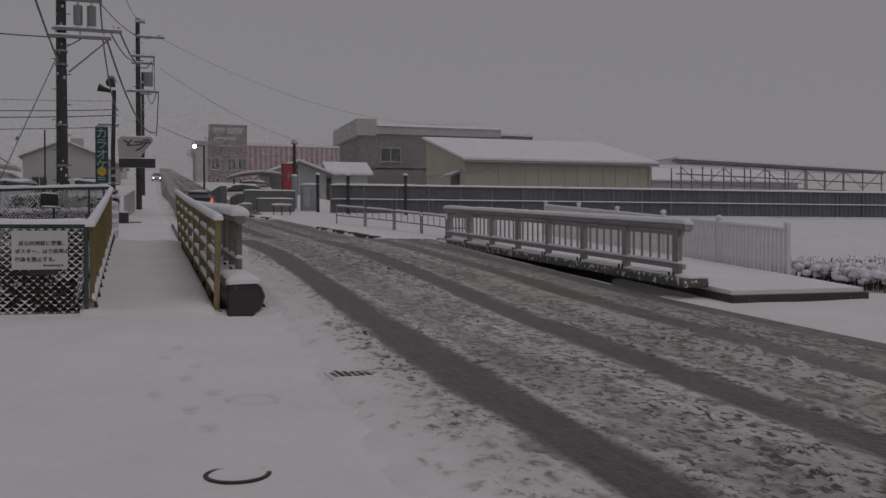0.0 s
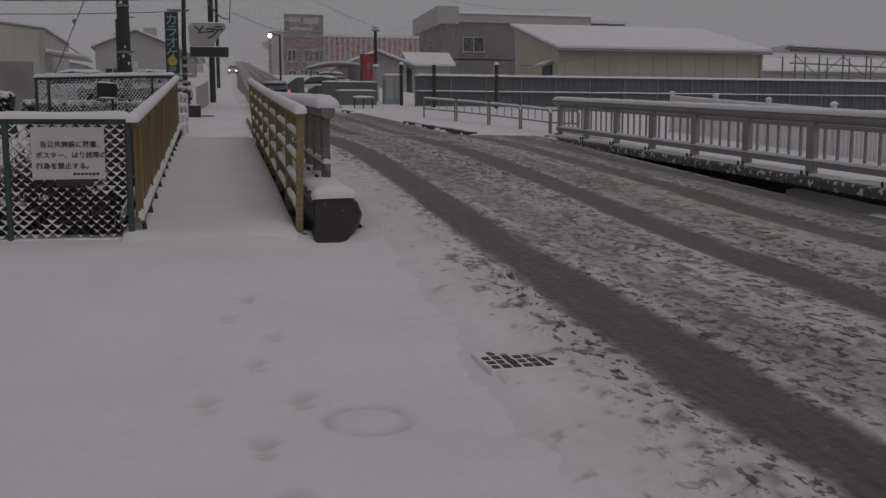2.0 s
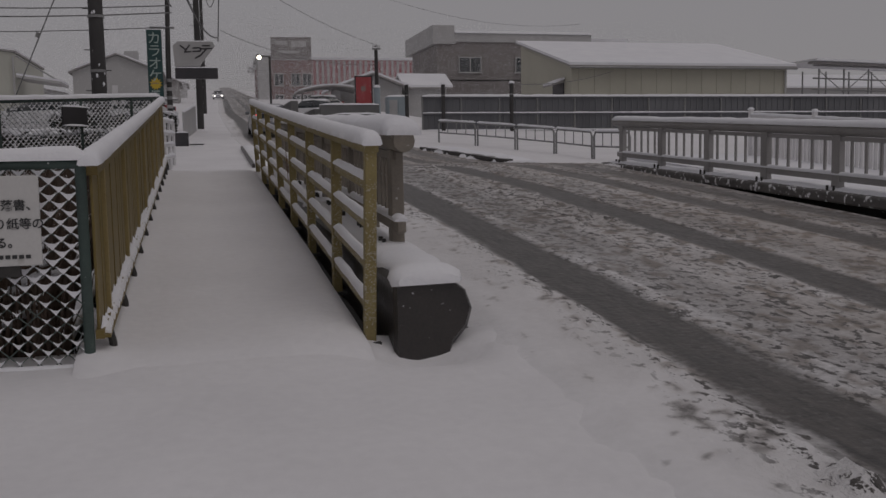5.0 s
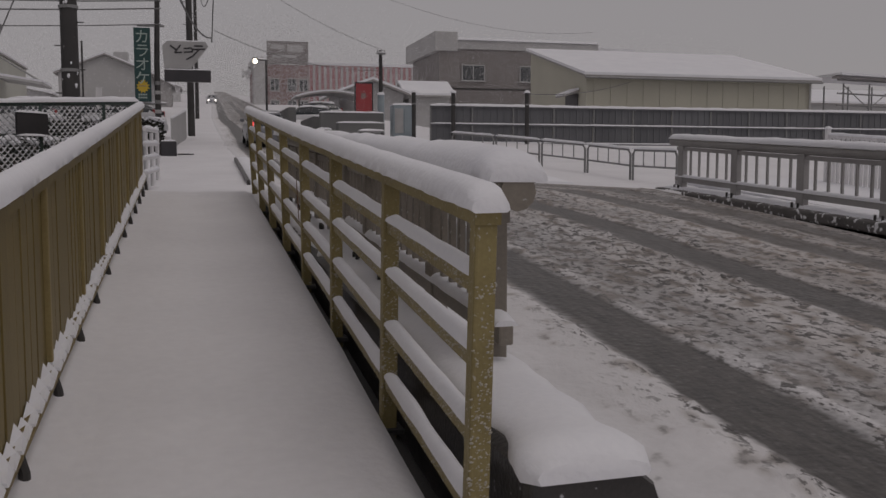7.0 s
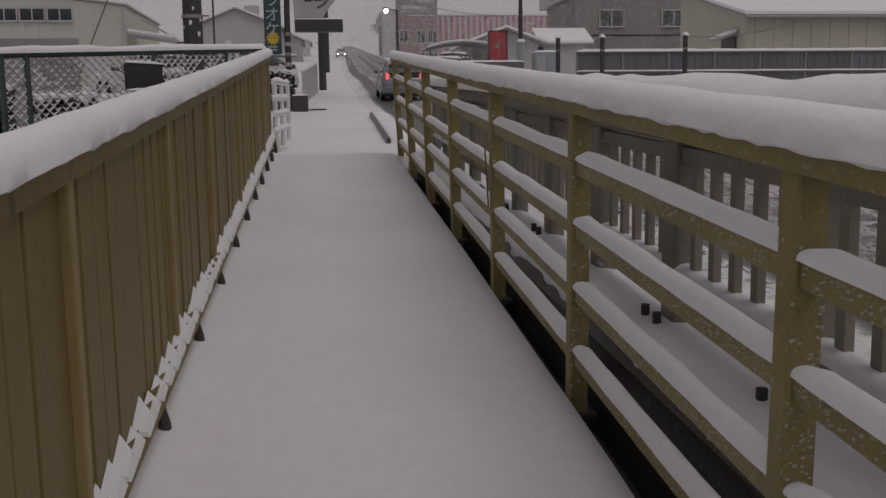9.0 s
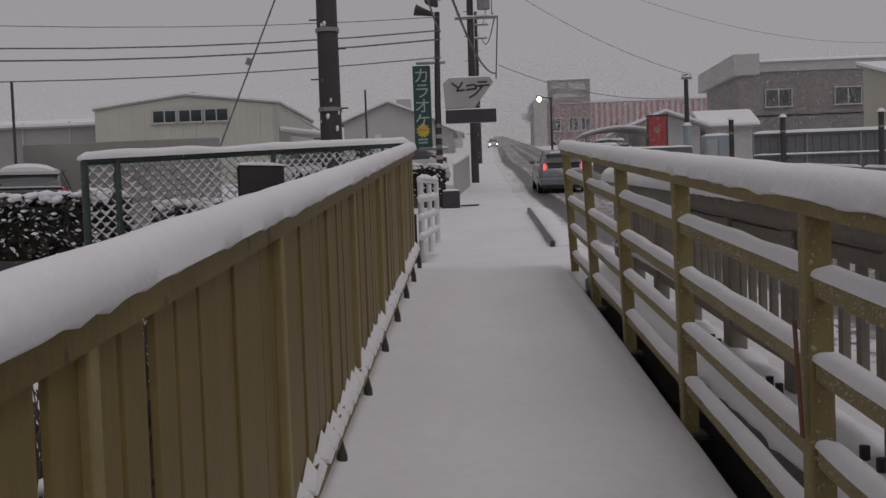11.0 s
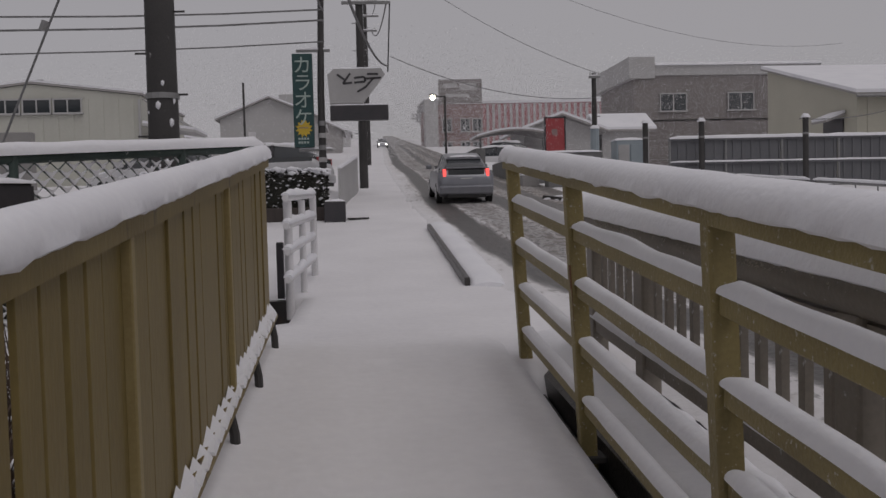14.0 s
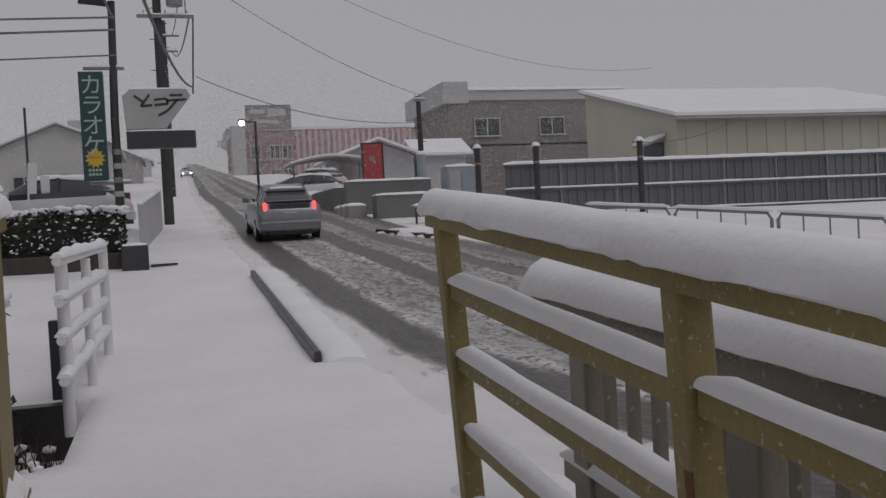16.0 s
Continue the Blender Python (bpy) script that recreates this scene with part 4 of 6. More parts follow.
plate = thing("dark_board", (-2.12, 12.36, 1.6), "dark board fixed to the mesh fence with snow on its ledge", "sign board")
d = Vector((2.52, 3.15, 0)).normalized()
bm = prism(bmesh.new(), Vector((-2.12, 12.36, 1.98)) - d * 0.29, Vector((-2.12, 12.36, 1.98)) + d * 0.29, 0.035, 0.33)
bmesh.ops.bevel(bm, geom=bm.edges[:], offset=0.015, segments=2, affect="EDGES")
part("panel", bm, DARKPANEL, plate)
part("ledge_snow", R(Vector((-2.12, 12.36, 2.145)) - d * 0.29, Vector((-2.12, 12.36, 2.145)) + d * 0.29, 0.07, 0.035), SNOW, plate, soft=True)
part("foot_snow", R(Vector((-2.10, 12.33, 1.82)) - d * 0.27, Vector((-2.10, 12.33, 1.82)) + d * 0.27, 0.08, 0.035), SNOW, plate, soft=True)

# small round cover and drain grating in the forecourt
lid = thing("valve_cover", (0.42, -7.0, gz(-7.0)), "small round iron cover rimmed with snow", "manhole cover")
bm = bmesh.new()
tube(bm, [(0.42, -7.0, gz(-7.0) - 0.05), (0.42, -7.0, gz(-7.0) + 0.012)], 0.155, 32)
part("lid", bm, FOOT_SNOW, lid, soft=True)
bm = bmesh.new()
for k in range(40):
    a0, a1 = 2 * math.pi * k / 40, 2 * math.pi * (k + 1) / 40
    if k > 2:
        prism(bm, (0.42 + 0.185 * math.cos(a0), -7.0 + 0.185 * math.sin(a0), gz(-7.0) + 0.008), (0.42 + 0.185 * math.cos(a1), -7.0 + 0.185 * math.sin(a1), gz(-7.0) + 0.008), 0.028, 0.022)
part("rim", bm, DARKSTEEL, lid, "dark wet rim")
gx, gy_, gh = 1.52, -4.43, gz(-4.2)
grate = thing("drain_grating", (gx + 0.22, gy_ + 0.21, gh), "iron drain grating with snow between its dark slots", "drain")
part("frame", B(gx, gx + 0.46, gy_, gy_ + 0.43, gh - 0.03, gh + 0.022, 0.01), FOOT_SNOW, grate)
for i in range(7):
    for j in range(4):
        if (i, j) not in ((0, 3), (6, 0), (6, 3)):
            x, y = gx + 0.02 + i * 0.062, gy_ + 0.02 + j * 0.102
            part("slot", B(x, x + 0.040 + 0.006 * ((i + j) % 2), y, y + 0.060 + 0.012 * (i % 3), gh + 0.014, gh + 0.0265), DARKSTEEL, grate)

# ---- overhead lines ----
def cable(bm, a, b, sag=0.3, r=0.015, n=14):
    a, b = Vector(a), Vector(b)
    pts = [a.lerp(b, i / n) - Vector((0, 0, 4 * sag * (i / n) * (1 - i / n))) for i in range(n + 1)]
    tube(bm, pts, r, 5)


def crossarm(t, x0, x1, y, z, w=0.09):
    part("crossarm", B(x0, x1, y - w / 2, y + w / 2, z - w / 2, z + w / 2, 0.008), STEELGREY, t)
    part("crossarm_snow", R((x0, y, z + w / 2), (x1, y, z + w / 2), w * 1.2, 0.05, seed=z), SNOW, t, soft=True)
    for i in range(3):
        x = x0 + (x1 - x0) * (0.12 + 0.38 * i)
        part("insulator", T([(x, y, z + 0.03), (x, y, z + 0.18)], 0.035, 8, 0.02), WALLPALE, t)


def utility_pole(x, y, z0, z1, r, label):
    t = thing("utility_pole", (x, y, z0), label, "utility pole", "street poles")
    part("shaft", T([(x, y, z0 - 0.3), (x, y, (z0 + z1) / 2), (x, y, z1)], r, 14, r * 0.72), POLE, t, soft=True)
    for i in range(int((z1 - z0 - 2) / 0.45)):
        z = z0 + 1.8 + i * 0.45
        s = 1 if i % 2 else -1
        part("step_bolt", T([(x + s * r * 0.8, y - 0.02, z), (x + s * (r + 0.10), y - 0.02, z)], 0.012, 5), DARKSTEEL, t)
    return t


p1 = utility_pole(-2.16, 17.5, gz(17.5), 11.5, 0.175, "dark concrete utility pole with crossarms and transformers, flecked with snow")
for z, a, b in ((7.27, -2.38, -0.45), (7.05, -2.5, -0.75), (8.15, -2.2, -1.0), (9.6, -2.9, -0.6)):
    crossarm(p1, a, b, 17.34, z)
part("brace", T([(-1.95, 17.36, 6.0), (-0.85, 17.36, 7.0)], 0.025, 6), STEELGREY, p1)
part("brace", T([(-2.0, 17.36, 6.75), (-1.6, 17.36, 7.0)], 0.02, 6), STEELGREY, p1)
for x in (-1.68, -1.30):
    tr = part("transformer", T([(x, 17.34, 7.42), (x, 17.34, 7.50), (x, 17.34, 7.92), (x, 17.34, 7.98)], 0.13, 12), STEELGREY, p1, "grey transformer can")
    part("bushing", T([(x, 17.34, 7.97), (x, 17.34, 8.08)], 0.03, 8), WALLPALE, tr)
for z in (3.2, 4.4, 6.2, 6.6):
    part("band", T([(-2.16, 17.5, z), (-2.16, 17.5, z + 0.06)], 0.182, 14), STEELGREY, p1)
bm = bmesh.new()
for k in range(26):
    a, z = rng.uniform(3.6, 5.8), rng.uniform(1.4, 9)
    c = Vector((-2.16 + 0.165 * math.cos(a), 17.5 + 0.165 * math.sin(a), z))
    s = rng.uniform(0.012, 0.032)
    bmesh.ops.create_icosphere(bm, subdivisions=1, radius=s, matrix=Matrix.Translation(c) @ Matrix.Diagonal((1, 0.5, 1.6, 1)))
tagged(part("stuck_snow", bm, SNOW, p1, "clots of wind-blown snow", soft=True), kind="stuff")
guy = thing("guy_wire", (-4.6, 17.5, 1.0), "slanting steel guy wire of the utility pole", "cable")
part("wire", T([(-2.16, 17.5, 6.75), (-4.65, 17.5, 0.95)], 0.014, 5), ICECABLE, guy)
part("insulator", T([(-3.36, 17.5, 4.06), (-3.40, 17.5, 3.96)], 0.05, 8), STEELGREY, guy, "small grey strain insulator")

p2 = utility_pole(0.12, 38.2, gz(38.2), 12.4, 0.15, "concrete utility pole with a transformer, further up the street")
for z, a, b in ((11.45, 0.0, 1.45), (10.45, -0.2, 0.95), (10.1, -0.2, 0.9), (8.65, -0.45, 1.15), (12.2, 0.0, 0.5)):
    crossarm(p2, a, b, 38.06, z)
tr = part("transformer", T([(0.62, 38.0, 8.95), (0.62, 38.0, 9.02), (0.62, 38.0, 9.55), (0.62, 38.0, 9.62)], 0.24, 14), STEELGREY, p2, "grey transformer can")
part("riser", T([(0.92, 38.05, 10.4), (0.92, 38.05, 8.7)], 0.02, 6), STEELGREY, p2)
part("riser", T([(1.12, 38.05, 8.6), (1.0, 38.05, 6.4)], 0.025, 6), CABLE, p2)
p3 = utility_pole(0.55, 60, gz(60), 13.4, 0.13, "distant concrete utility pole beside the climbing street")
crossarm(p3, 0.1, 1.3, 59.9, 12.6)
crossarm(p3, 0.1, 1.2, 59.9, 11.8)
p4 = utility_pole(8.5, 40.5, gz(40.5), 6.6, 0.11, "slim grey pole standing by the low walls")
part("sleeve", T([(8.5, 40.5, 2.8), (8.5, 40.5, 4.6)], 0.16, 10), BLUEBOX, p4, "pale green lower sleeve")
part("sleeve_snow", R((8.35, 40.5, 4.6), (8.65, 40.5, 4.6), 0.34, 0.15, step=0.06), SNOW, p4, soft=True)
crossarm(p4, 8.3, 8.7, 40.4, 6.45)

lines = [("power_cable", (-0.75, 17.34, 7.2), (0.3, 38.06, 10.5), 0.5, 0.022), ("power_cable", (-0.55, 17.34, 7.4), (0.8, 38.06, 10.2), 0.7, 0.028),
         ("power_cable", (-1.2, 17.34, 8.3), (1.2, 38.06, 11.6), 0.6, 0.016), ("power_cable", (-0.8, 17.34, 9.7), (0.4, 38.06, 12.3), 0.6, 0.012),
         ("power_cable", (-1.0, 17.34, 7.1), (-0.72, 27.9, 6.3), 0.5, 0.022), ("power_cable", (-0.9, 17.34, 7.1), (1.0, 38.05, 6.6), 0.9, 0.03),
         ("power_cable", (0.9, 38.06, 10.4), (0.9, 59.9, 12.6), 0.5, 0.02), ("power_cable", (1.0, 38.06, 8.6), (0.9, 59.9, 11.8), 0.6, 0.026),
         ("power_cable", (-0.72, 28, 6.35), (-30, 19.5, 7.6), 1.1, 0.020), ("power_cable", (-0.72, 28, 6.12), (-30, 19.5, 7.2), 1.1, 0.022),
         ("power_cable", (-0.72, 28, 5.65), (-30, 19.8, 6.2), 0.9, 0.016), ("power_cable", (-0.72, 28, 6.7), (-30, 19.5, 8.2), 1.0, 0.010),
         ("power_cable", (-2.2, 17.3, 7.0), (-16, 4.0, 6.6), 0.6, 0.02), ("power_cable", (-2.2, 17.3, 6.2), (-1.6, -20, 7.5), 0.7, 0.024),
         ("power_cable", (-1.0, 17.3, 7.3), (-0.4, -20, 8.5), 0.6, 0.024), ("power_cable", (-1.2, 17.3, 9.7), (-0.8, -20, 10.4), 0.6, 0.016),
         ("power_cable", (1.1, 38.05, 6.9), (8.5, 40.4, 5.7), 0.45, 0.013),
         ("power_cable", (1.2, 38.05, 9.9), (8.6, 40.4, 6.6), 0.35, 0.010), ("power_cable", (1.3, 38.05, 11.4), (24, 52, 9.5), 1.5, 0.008),
         ("power_cable", (13.2, 34.3, 4.3), (23.3, 43.5, 6.1), 0.35, 0.016)]
for name, a, b, sag, r in lines:
    bm = bmesh.new()
    cable(bm, a, b, sag, r)
    solid(name, bm, ICECABLE, "sagging overhead cable dusted with snow", "cable", "overhead cables", soft=True)

# ---- sign cluster at the corner ----
sp = thing("sign_pole", (-0.72, 28, gz(28)), "steel pole carrying a green sign and a white shop sign", "sign pole")
part("shaft", T([(-0.72, 28, gz(28) - 0.2), (-0.72, 28, 4.4), (-0.66, 28, 6.6)], 0.085, 12, 0.065), POLE, sp, soft=True)
for k in range(7):
    part("band", T([(-0.72, 28, 2.2 + 0.26 * k), (-0.72, 28, 2.30 + 0.26 * k)], 0.09, 12), SIGNGREY if k % 2 else STEELGREY, sp)
for z in (5.36, 3.24):
    part("bracket", B(-1.22, -0.5, 27.96, 28.04, z - 0.025, z + 0.025, 0.005), STEELGREY, sp)
    part("bracket_snow", R((-1.22, 28, z + 0.025), (-0.5, 28, z + 0.025), 0.09, 0.05), SNOW, sp, soft=True)
horn = part("loudspeaker", T([(-0.66, 27.8, 6.72), (-0.72, 27.55, 6.74), (-0.78, 27.25, 6.76)], 0.05, 12, 0.16), POLE, sp, "horn loudspeaker capped with snow", soft=True)
part("loudspeaker", T([(-0.75, 28.0, 6.55), (-1.0, 28.0, 6.62), (-1.2, 28.0, 6.68)], 0.05, 12, 0.14), POLE, sp, "small horn loudspeaker", soft=True)
part("horn_snow", R((-0.66, 27.9, 6.85), (-0.78, 27.3, 6.98), 0.26, 0.10), SNOW, sp, soft=True)
ks = part("vertical_sign", B(-1.31, -0.88, 27.88, 28.10, 3.30, 5.29, 0.012), SIGNGREEN, sp, "dark green vertical sign with pale characters")
for i, ch in enumerate("カラオケ"):
    lettering(ch, 0.40, (-1.095, 27.868, 4.90 - i * 0.37), SIGNPALE, ks, align="CENTER", depth=0.004)
bm = bmesh.new()
star = [(math.cos(2 * math.pi * k / 24) * (0.185 if k % 2 else 0.125) - 1.095, 27.872, 3.70 + math.sin(2 * math.pi * k / 24) * (0.19 if k % 2 else 0.13)) for k in range(24)]
poly(bm, star, up=(0, 0.005, 0))
part("starburst", bm, SIGNYELLOW, ks, "yellow starburst")
bars_of_text(ks, -1.20, -1.0, 27.868, 3.70, 0.03, 4, BRICKRED)
for k in range(2):
    bars_of_text(ks, -1.22, -0.98, 27.876, 3.46 - 0.08 * k, 0.045, 4, SIGNPALE)
vs = bmesh.new()
poly(vs, [(-0.53, 27.90, 4.22), (-0.57, 27.90, 4.84), (-0.42, 27.90, 4.96), (0.58, 27.90, 4.96), (0.66, 27.90, 4.84), (0.36, 27.90, 4.46), (0.18, 27.90, 4.22)], up=(0, 0.22, 0))
vsign = part("shop_sign", vs, SIGNGREY, sp, "weathered white shop sign with a swoosh of dark strokes")
part("sign_rim", R((-0.45, 28.01, 4.96), (0.6, 28.01, 4.96), 0.2, 0.04), SNOW, vsign, soft=True)
bm = bmesh.new()
for a, b in (((-0.36, 4.84), (-0.20, 4.72)), ((-0.08, 4.86), (-0.24, 4.64)), ((-0.24, 4.64), (-0.04, 4.66)), ((0.0, 4.76), (0.22, 4.78)), ((0.0, 4.66), (0.24, 4.68)), ((0.22, 4.78), (0.24, 4.68)),
             ((0.28, 4.84), (0.52, 4.84)), ((0.22, 4.74), (0.58, 4.76)), ((0.42, 4.76), (0.24, 4.56)), ((0.24, 4.56), (0.06, 4.46))):
    prism(bm, (a[0], 27.895, a[1]), (b[0], 27.895, b[1]), 0.006, 0.045, up=(0, 0, 1))
part("logo_strokes", bm, DARKPANEL, vsign)
lbox = part("light_box", B(-0.53, 0.72, 27.88, 28.14, 3.86, 4.18, 0.015), DARKPANEL, sp, "dark light box, unlit")
part("box_snow", R((-0.5, 28.0, 4.18), (0.7, 28.0, 4.18), 0.24, 0.04), SNOW, lbox, soft=True)

tub = thing("planter", (-0.56, 26.65, gz(26.6)), "black planter box dusted with snow at the kerb", "planter")
part("box", B(-0.78, -0.34, 26.4, 26.9, gz(26.6) - 0.05, gz(26.6) + 0.42, 0.02), DARKPANEL, tub)
part("box_snow", R((-0.76, 26.65, gz(26.6) + 0.42), (-0.36, 26.65, gz(26.6) + 0.42), 0.46, 0.05), SNOW, tub, soft=True)
slab = thing("fallen_board", (0.0, 26.9, gz(27)), "flat dark board lying half under snow", "board")
part("board", P((-0.3, 26.85, gz(27) + 0.02), (0.12, 26.95, gz(27) + 0.02), 0.2, 0.03), DARKSTEEL, slab)


# ---- hedges, shrubs and trees ----
def leaf_cloud(bm, inside, n, size, centre, spread):
    for _ in range(n):
        p = Vector([c + rng.uniform(-s, s) for c, s in zip(centre, spread)])
        if not inside(p):
            continue
        s = size * rng.uniform(0.6, 1.4)
        a = Vector((rng.uniform(-1, 1), rng.uniform(-1, 1), rng.uniform(-0.6, 0.6))).normalized()
        b = a.cross(Vector((rng.uniform(-1, 1), rng.uniform(-1, 1), rng.uniform(-1, 1)))).normalized()
        v = [bm.verts.new(p + q) for q in (a * s, b * s * 0.45, -a * s, -b * s * 0.45)]
        bm.faces.new(v)


def hedge(x0, x1, y0, y1, z0, z1, label, dense=5200):
    t = thing("hedge", ((x0 + x1) / 2, (y0 + y1) / 2, z0), label, "hedge", "hedges")
    c = ((x0 + x1) / 2, (y0 + y1) / 2, (z0 + z1) / 2)
    sp_ = ((x1 - x0) / 2, (y1 - y0) / 2, (z1 - z0) / 2)
    part("core", B(x0 + 0.12, x1 - 0.12, y0 + 0.12, y1 - 0.12, z0, z1 - 0.12), LEAF, t)
    bm = bmesh.new()
    leaf_cloud(bm, lambda p: p.y < y0 + 0.25 or p.z > z1 - 0.2 or p.x > x1 - 0.25, dense, 0.06, c, sp_)
    tagged(part("leaves", bm, LEAF, t), kind="stuff")
    bm = bmesh.new()
    for _ in range(int((x1 - x0) * 90)):
        top = rng.random() < 0.86
        p = Vector((rng.uniform(x0, x1), rng.uniform(y0, y1) if top else y0 + rng.uniform(-0.02, 0.06), z1 + rng.uniform(-0.06, 0.05) if top else z0 + (z1 - z0) * (rng.random() ** 0.6)))
        r = rng.uniform(0.04, 0.10) if top else rng.uniform(0.015, 0.035)
        bmesh.ops.create_icosphere(bm, subdivisions=1, radius=r, matrix=Matrix.Translation(p) @ Matrix.Diagonal((1.3, 1.1, 0.6, 1)))
    leaf_cloud(bm, lambda p: p.y < y0 + 0.10 or p.z > z1 - 0.1, int(dense * 0.42), 0.04, c, (sp_[0] + 0.02, sp_[1] + 0.03, sp_[2] + 0.02))
    tagged(part("hedge_snow", bm, SNOW, t, "lumps of snow on the leaves", soft=True), kind="stuff")
    return t


h1 = hedge(-4.6, -0.72, 26.9, 27.7, gz(27) + 0.25, gz(27) + 1.05, "dark clipped hedge loaded with snow above a low wall")
solid("garden_wall", B(-4.7, -0.66, 26.8, 27.8, gz(27) - 0.3, gz(27) + 0.28, 0.02), WALLBROWN, "low dark brown garden wall under the hedge", "wall")
h3 = hedge(-4.5, -1.15, 16.0, 16.8, 0.95, 1.85, "low dark shrubs heaped with snow behind the mesh fence", 4200)
h2 = hedge(-13.5, -4.55, 14.6, 15.5, 1.15, 1.98, "dark clipped hedge loaded with snow on the far bank", 24000)
solid("retaining_wall", B(-14, -4.5, 14.55, 15.4, -0.6, 1.2, 0.03), WETCONC, "wet dark retaining wall under the hedge", "wall")


def conifer(x, y, z, h, r, label):
    t = thing("conifer_shrub", (x, y, z), label, "shrub", "snowy shrubs")
    part("trunk", T([(x, y, z - 0.1), (x, y, z + h * 0.9)], 0.05, 7, 0.015), TWIG, t)
    boughs, snow = bmesh.new(), bmesh.new()
    for i in range(int(h * 38)):
        f = rng.random()
        a = rng.uniform(0, 6.28)
        L = r * (1.05 - 0.75 * f) * rng.uniform(0.6, 1.1)
        p0 = Vector((x, y, z + 0.15 + f * h * 0.9))
        p1_ = p0 + Vector((math.cos(a) * L, math.sin(a) * L, -0.12 * L + 0.1))
        tube(boughs, [p0, p0.lerp(p1_, 0.6) + Vector((0, 0, 0.05)), p1_], 0.018, 4, 0.006)
        for k in range(7):
            q = p0.lerp(p1_, rng.uniform(0.3, 1.0)) + Vector((rng.uniform(-.1, .1), rng.uniform(-.1, .1), rng.uniform(-.06, .03)))
            leaf_cloud(boughs, lambda p: True, 3, 0.07, q, (0.07, 0.07, 0.05))
        if rng.random() < 0.75:
            q = p0.lerp(p1_, 0.7)
            bmesh.ops.create_icosphere(snow, subdivisions=1, radius=rng.uniform(0.07, 0.15), matrix=Matrix.Translation(q + Vector((0, 0, 0.05))) @ Matrix.Rotation(a, 4, "Z") @ Matrix.Diagonal((1.7, 0.9, 0.45, 1)))
    tagged(part("foliage", boughs, LEAF, t), kind="stuff")
    tagged(part("bough_snow", snow, SNOW, t, soft=True), kind="stuff")


conifer(-9.15, 16.9, 1.0, 2.5, 0.8, "dark conifer with heavy snow on its boughs")
conifer(-10.3, 17.3, 1.0, 2.9, 1.0, "dark conifer with heavy snow on its boughs")


def reeds(name, x0, x1, y0, y1, n, hmax, label, ground, snowy=0.4):
    bm, sn = bmesh.new(), bmesh.new()
    for _ in range(n):
        x, y = rng.uniform(x0, x1), rng.uniform(y0, y1)
        z = ground(x, y)
        h = hmax * rng.uniform(0.4, 1.0)
        dx, dy = rng.uniform(-0.35, 0.35) * h, rng.uniform(-0.35, 0.35) * h
        tube(bm, [(x, y, z - 0.05), (x + dx * 0.4, y + dy * 0.4, z + h * 0.6), (x + dx, y + dy, z + h)], 0.009, 3, 0.004)
        if rng.random() < snowy:
            bmesh.ops.create_icosphere(sn, subdivisions=1, radius=rng.uniform(0.02, 0.06) * (1 + (snowy > 0.5)), matrix=Matrix.Translation((x + dx * 0.6, y + dy * 0.6, z + h * 0.75)) @ Matrix.Diagonal((1.2, 1.2, 0.7, 1)))
    t = thing(name, ((x0 + x1) / 2, (y0 + y1) / 2, ground(x0, y0)), label, "weeds", "", "stuff")
    part("stalks", bm, TWIG, t)
    part("stalk_snow", sn, SNOW, t, soft=True)


# Brush packed dense so its brown also stands in for shade on the bank.
reeds("dry_weeds", -4.6, -0.95, 0.95, 2.2, 2400, 1.3, "tangle of dry brown weeds behind the mesh fence, thickened to imitate the shaded bank", lambda x, y: gz(y) - 1.1 * max(0, y - 1.0) - 0.1, 0.12)
# Added stalks that make the channel look dark through the slat gaps.
reeds("dry_weeds", -2.3, -1.5, 2.2, 12.6, 5200, 1.7, "dense dry brown weeds added in the channel to darken the gaps of the slat railing", lambda x, y: zd(y) - 1.15, 0.06)
pipe = thing("water_pipe", (-1.0, 7, 0.2), "dark water pipe capped with snow along the footbridge", "pipe")
part("tube", T([(-0.98, 1.3, zd(1.3) - 0.12), (-0.98, 7, zd(7) - 0.12), (-0.98, 12.9, zd(12.9) - 0.12)], 0.055, 10), DARKSTEEL, pipe, soft=True)
part("tube_snow", run_ridge([(-0.98, y, zd(y) - 0.075) for y in np.linspace(1.3, 12.9, 7)], 0.10, 0.06, 6, 0.3, 0.0), SNOW, pipe, soft=True)
for y in (2.5, 5.5, 8.5, 11.5):
    part("bracket", P((-0.98, y, zd(y) - 0.12), (-0.84, y, zd(y) - 0.12), 0.05, 0.03), DARKSTEEL, pipe)
reeds("dry_weeds", -2.4, -0.85, 15.1, 17.1, 420, 0.7, "dry weeds in the ditch by the railing", lambda x, y: gz(y) - 0.75)
reeds("dry_weeds", -8.5, -5.8, 11.6, 13.3, 90, 0.4, "dry stalks poking out of the snowy bank", lambda x, y: gz(y) - 0.15, 0.0)
reeds("dry_weeds", 12.2, 17.0, 0.4, 3.2, 1500, 0.45, "low brown brush weighed down by snow beside the picket fence", lambda x, y: gz(y) + 0.0, 0.9)
solid("ditch_wall", B(-2.8, -0.80, 17.18, 17.34, 0.0, gz(17) - 0.03), WETCONC, "dark wet ditch wall beside the path", "wall", "", "structure")

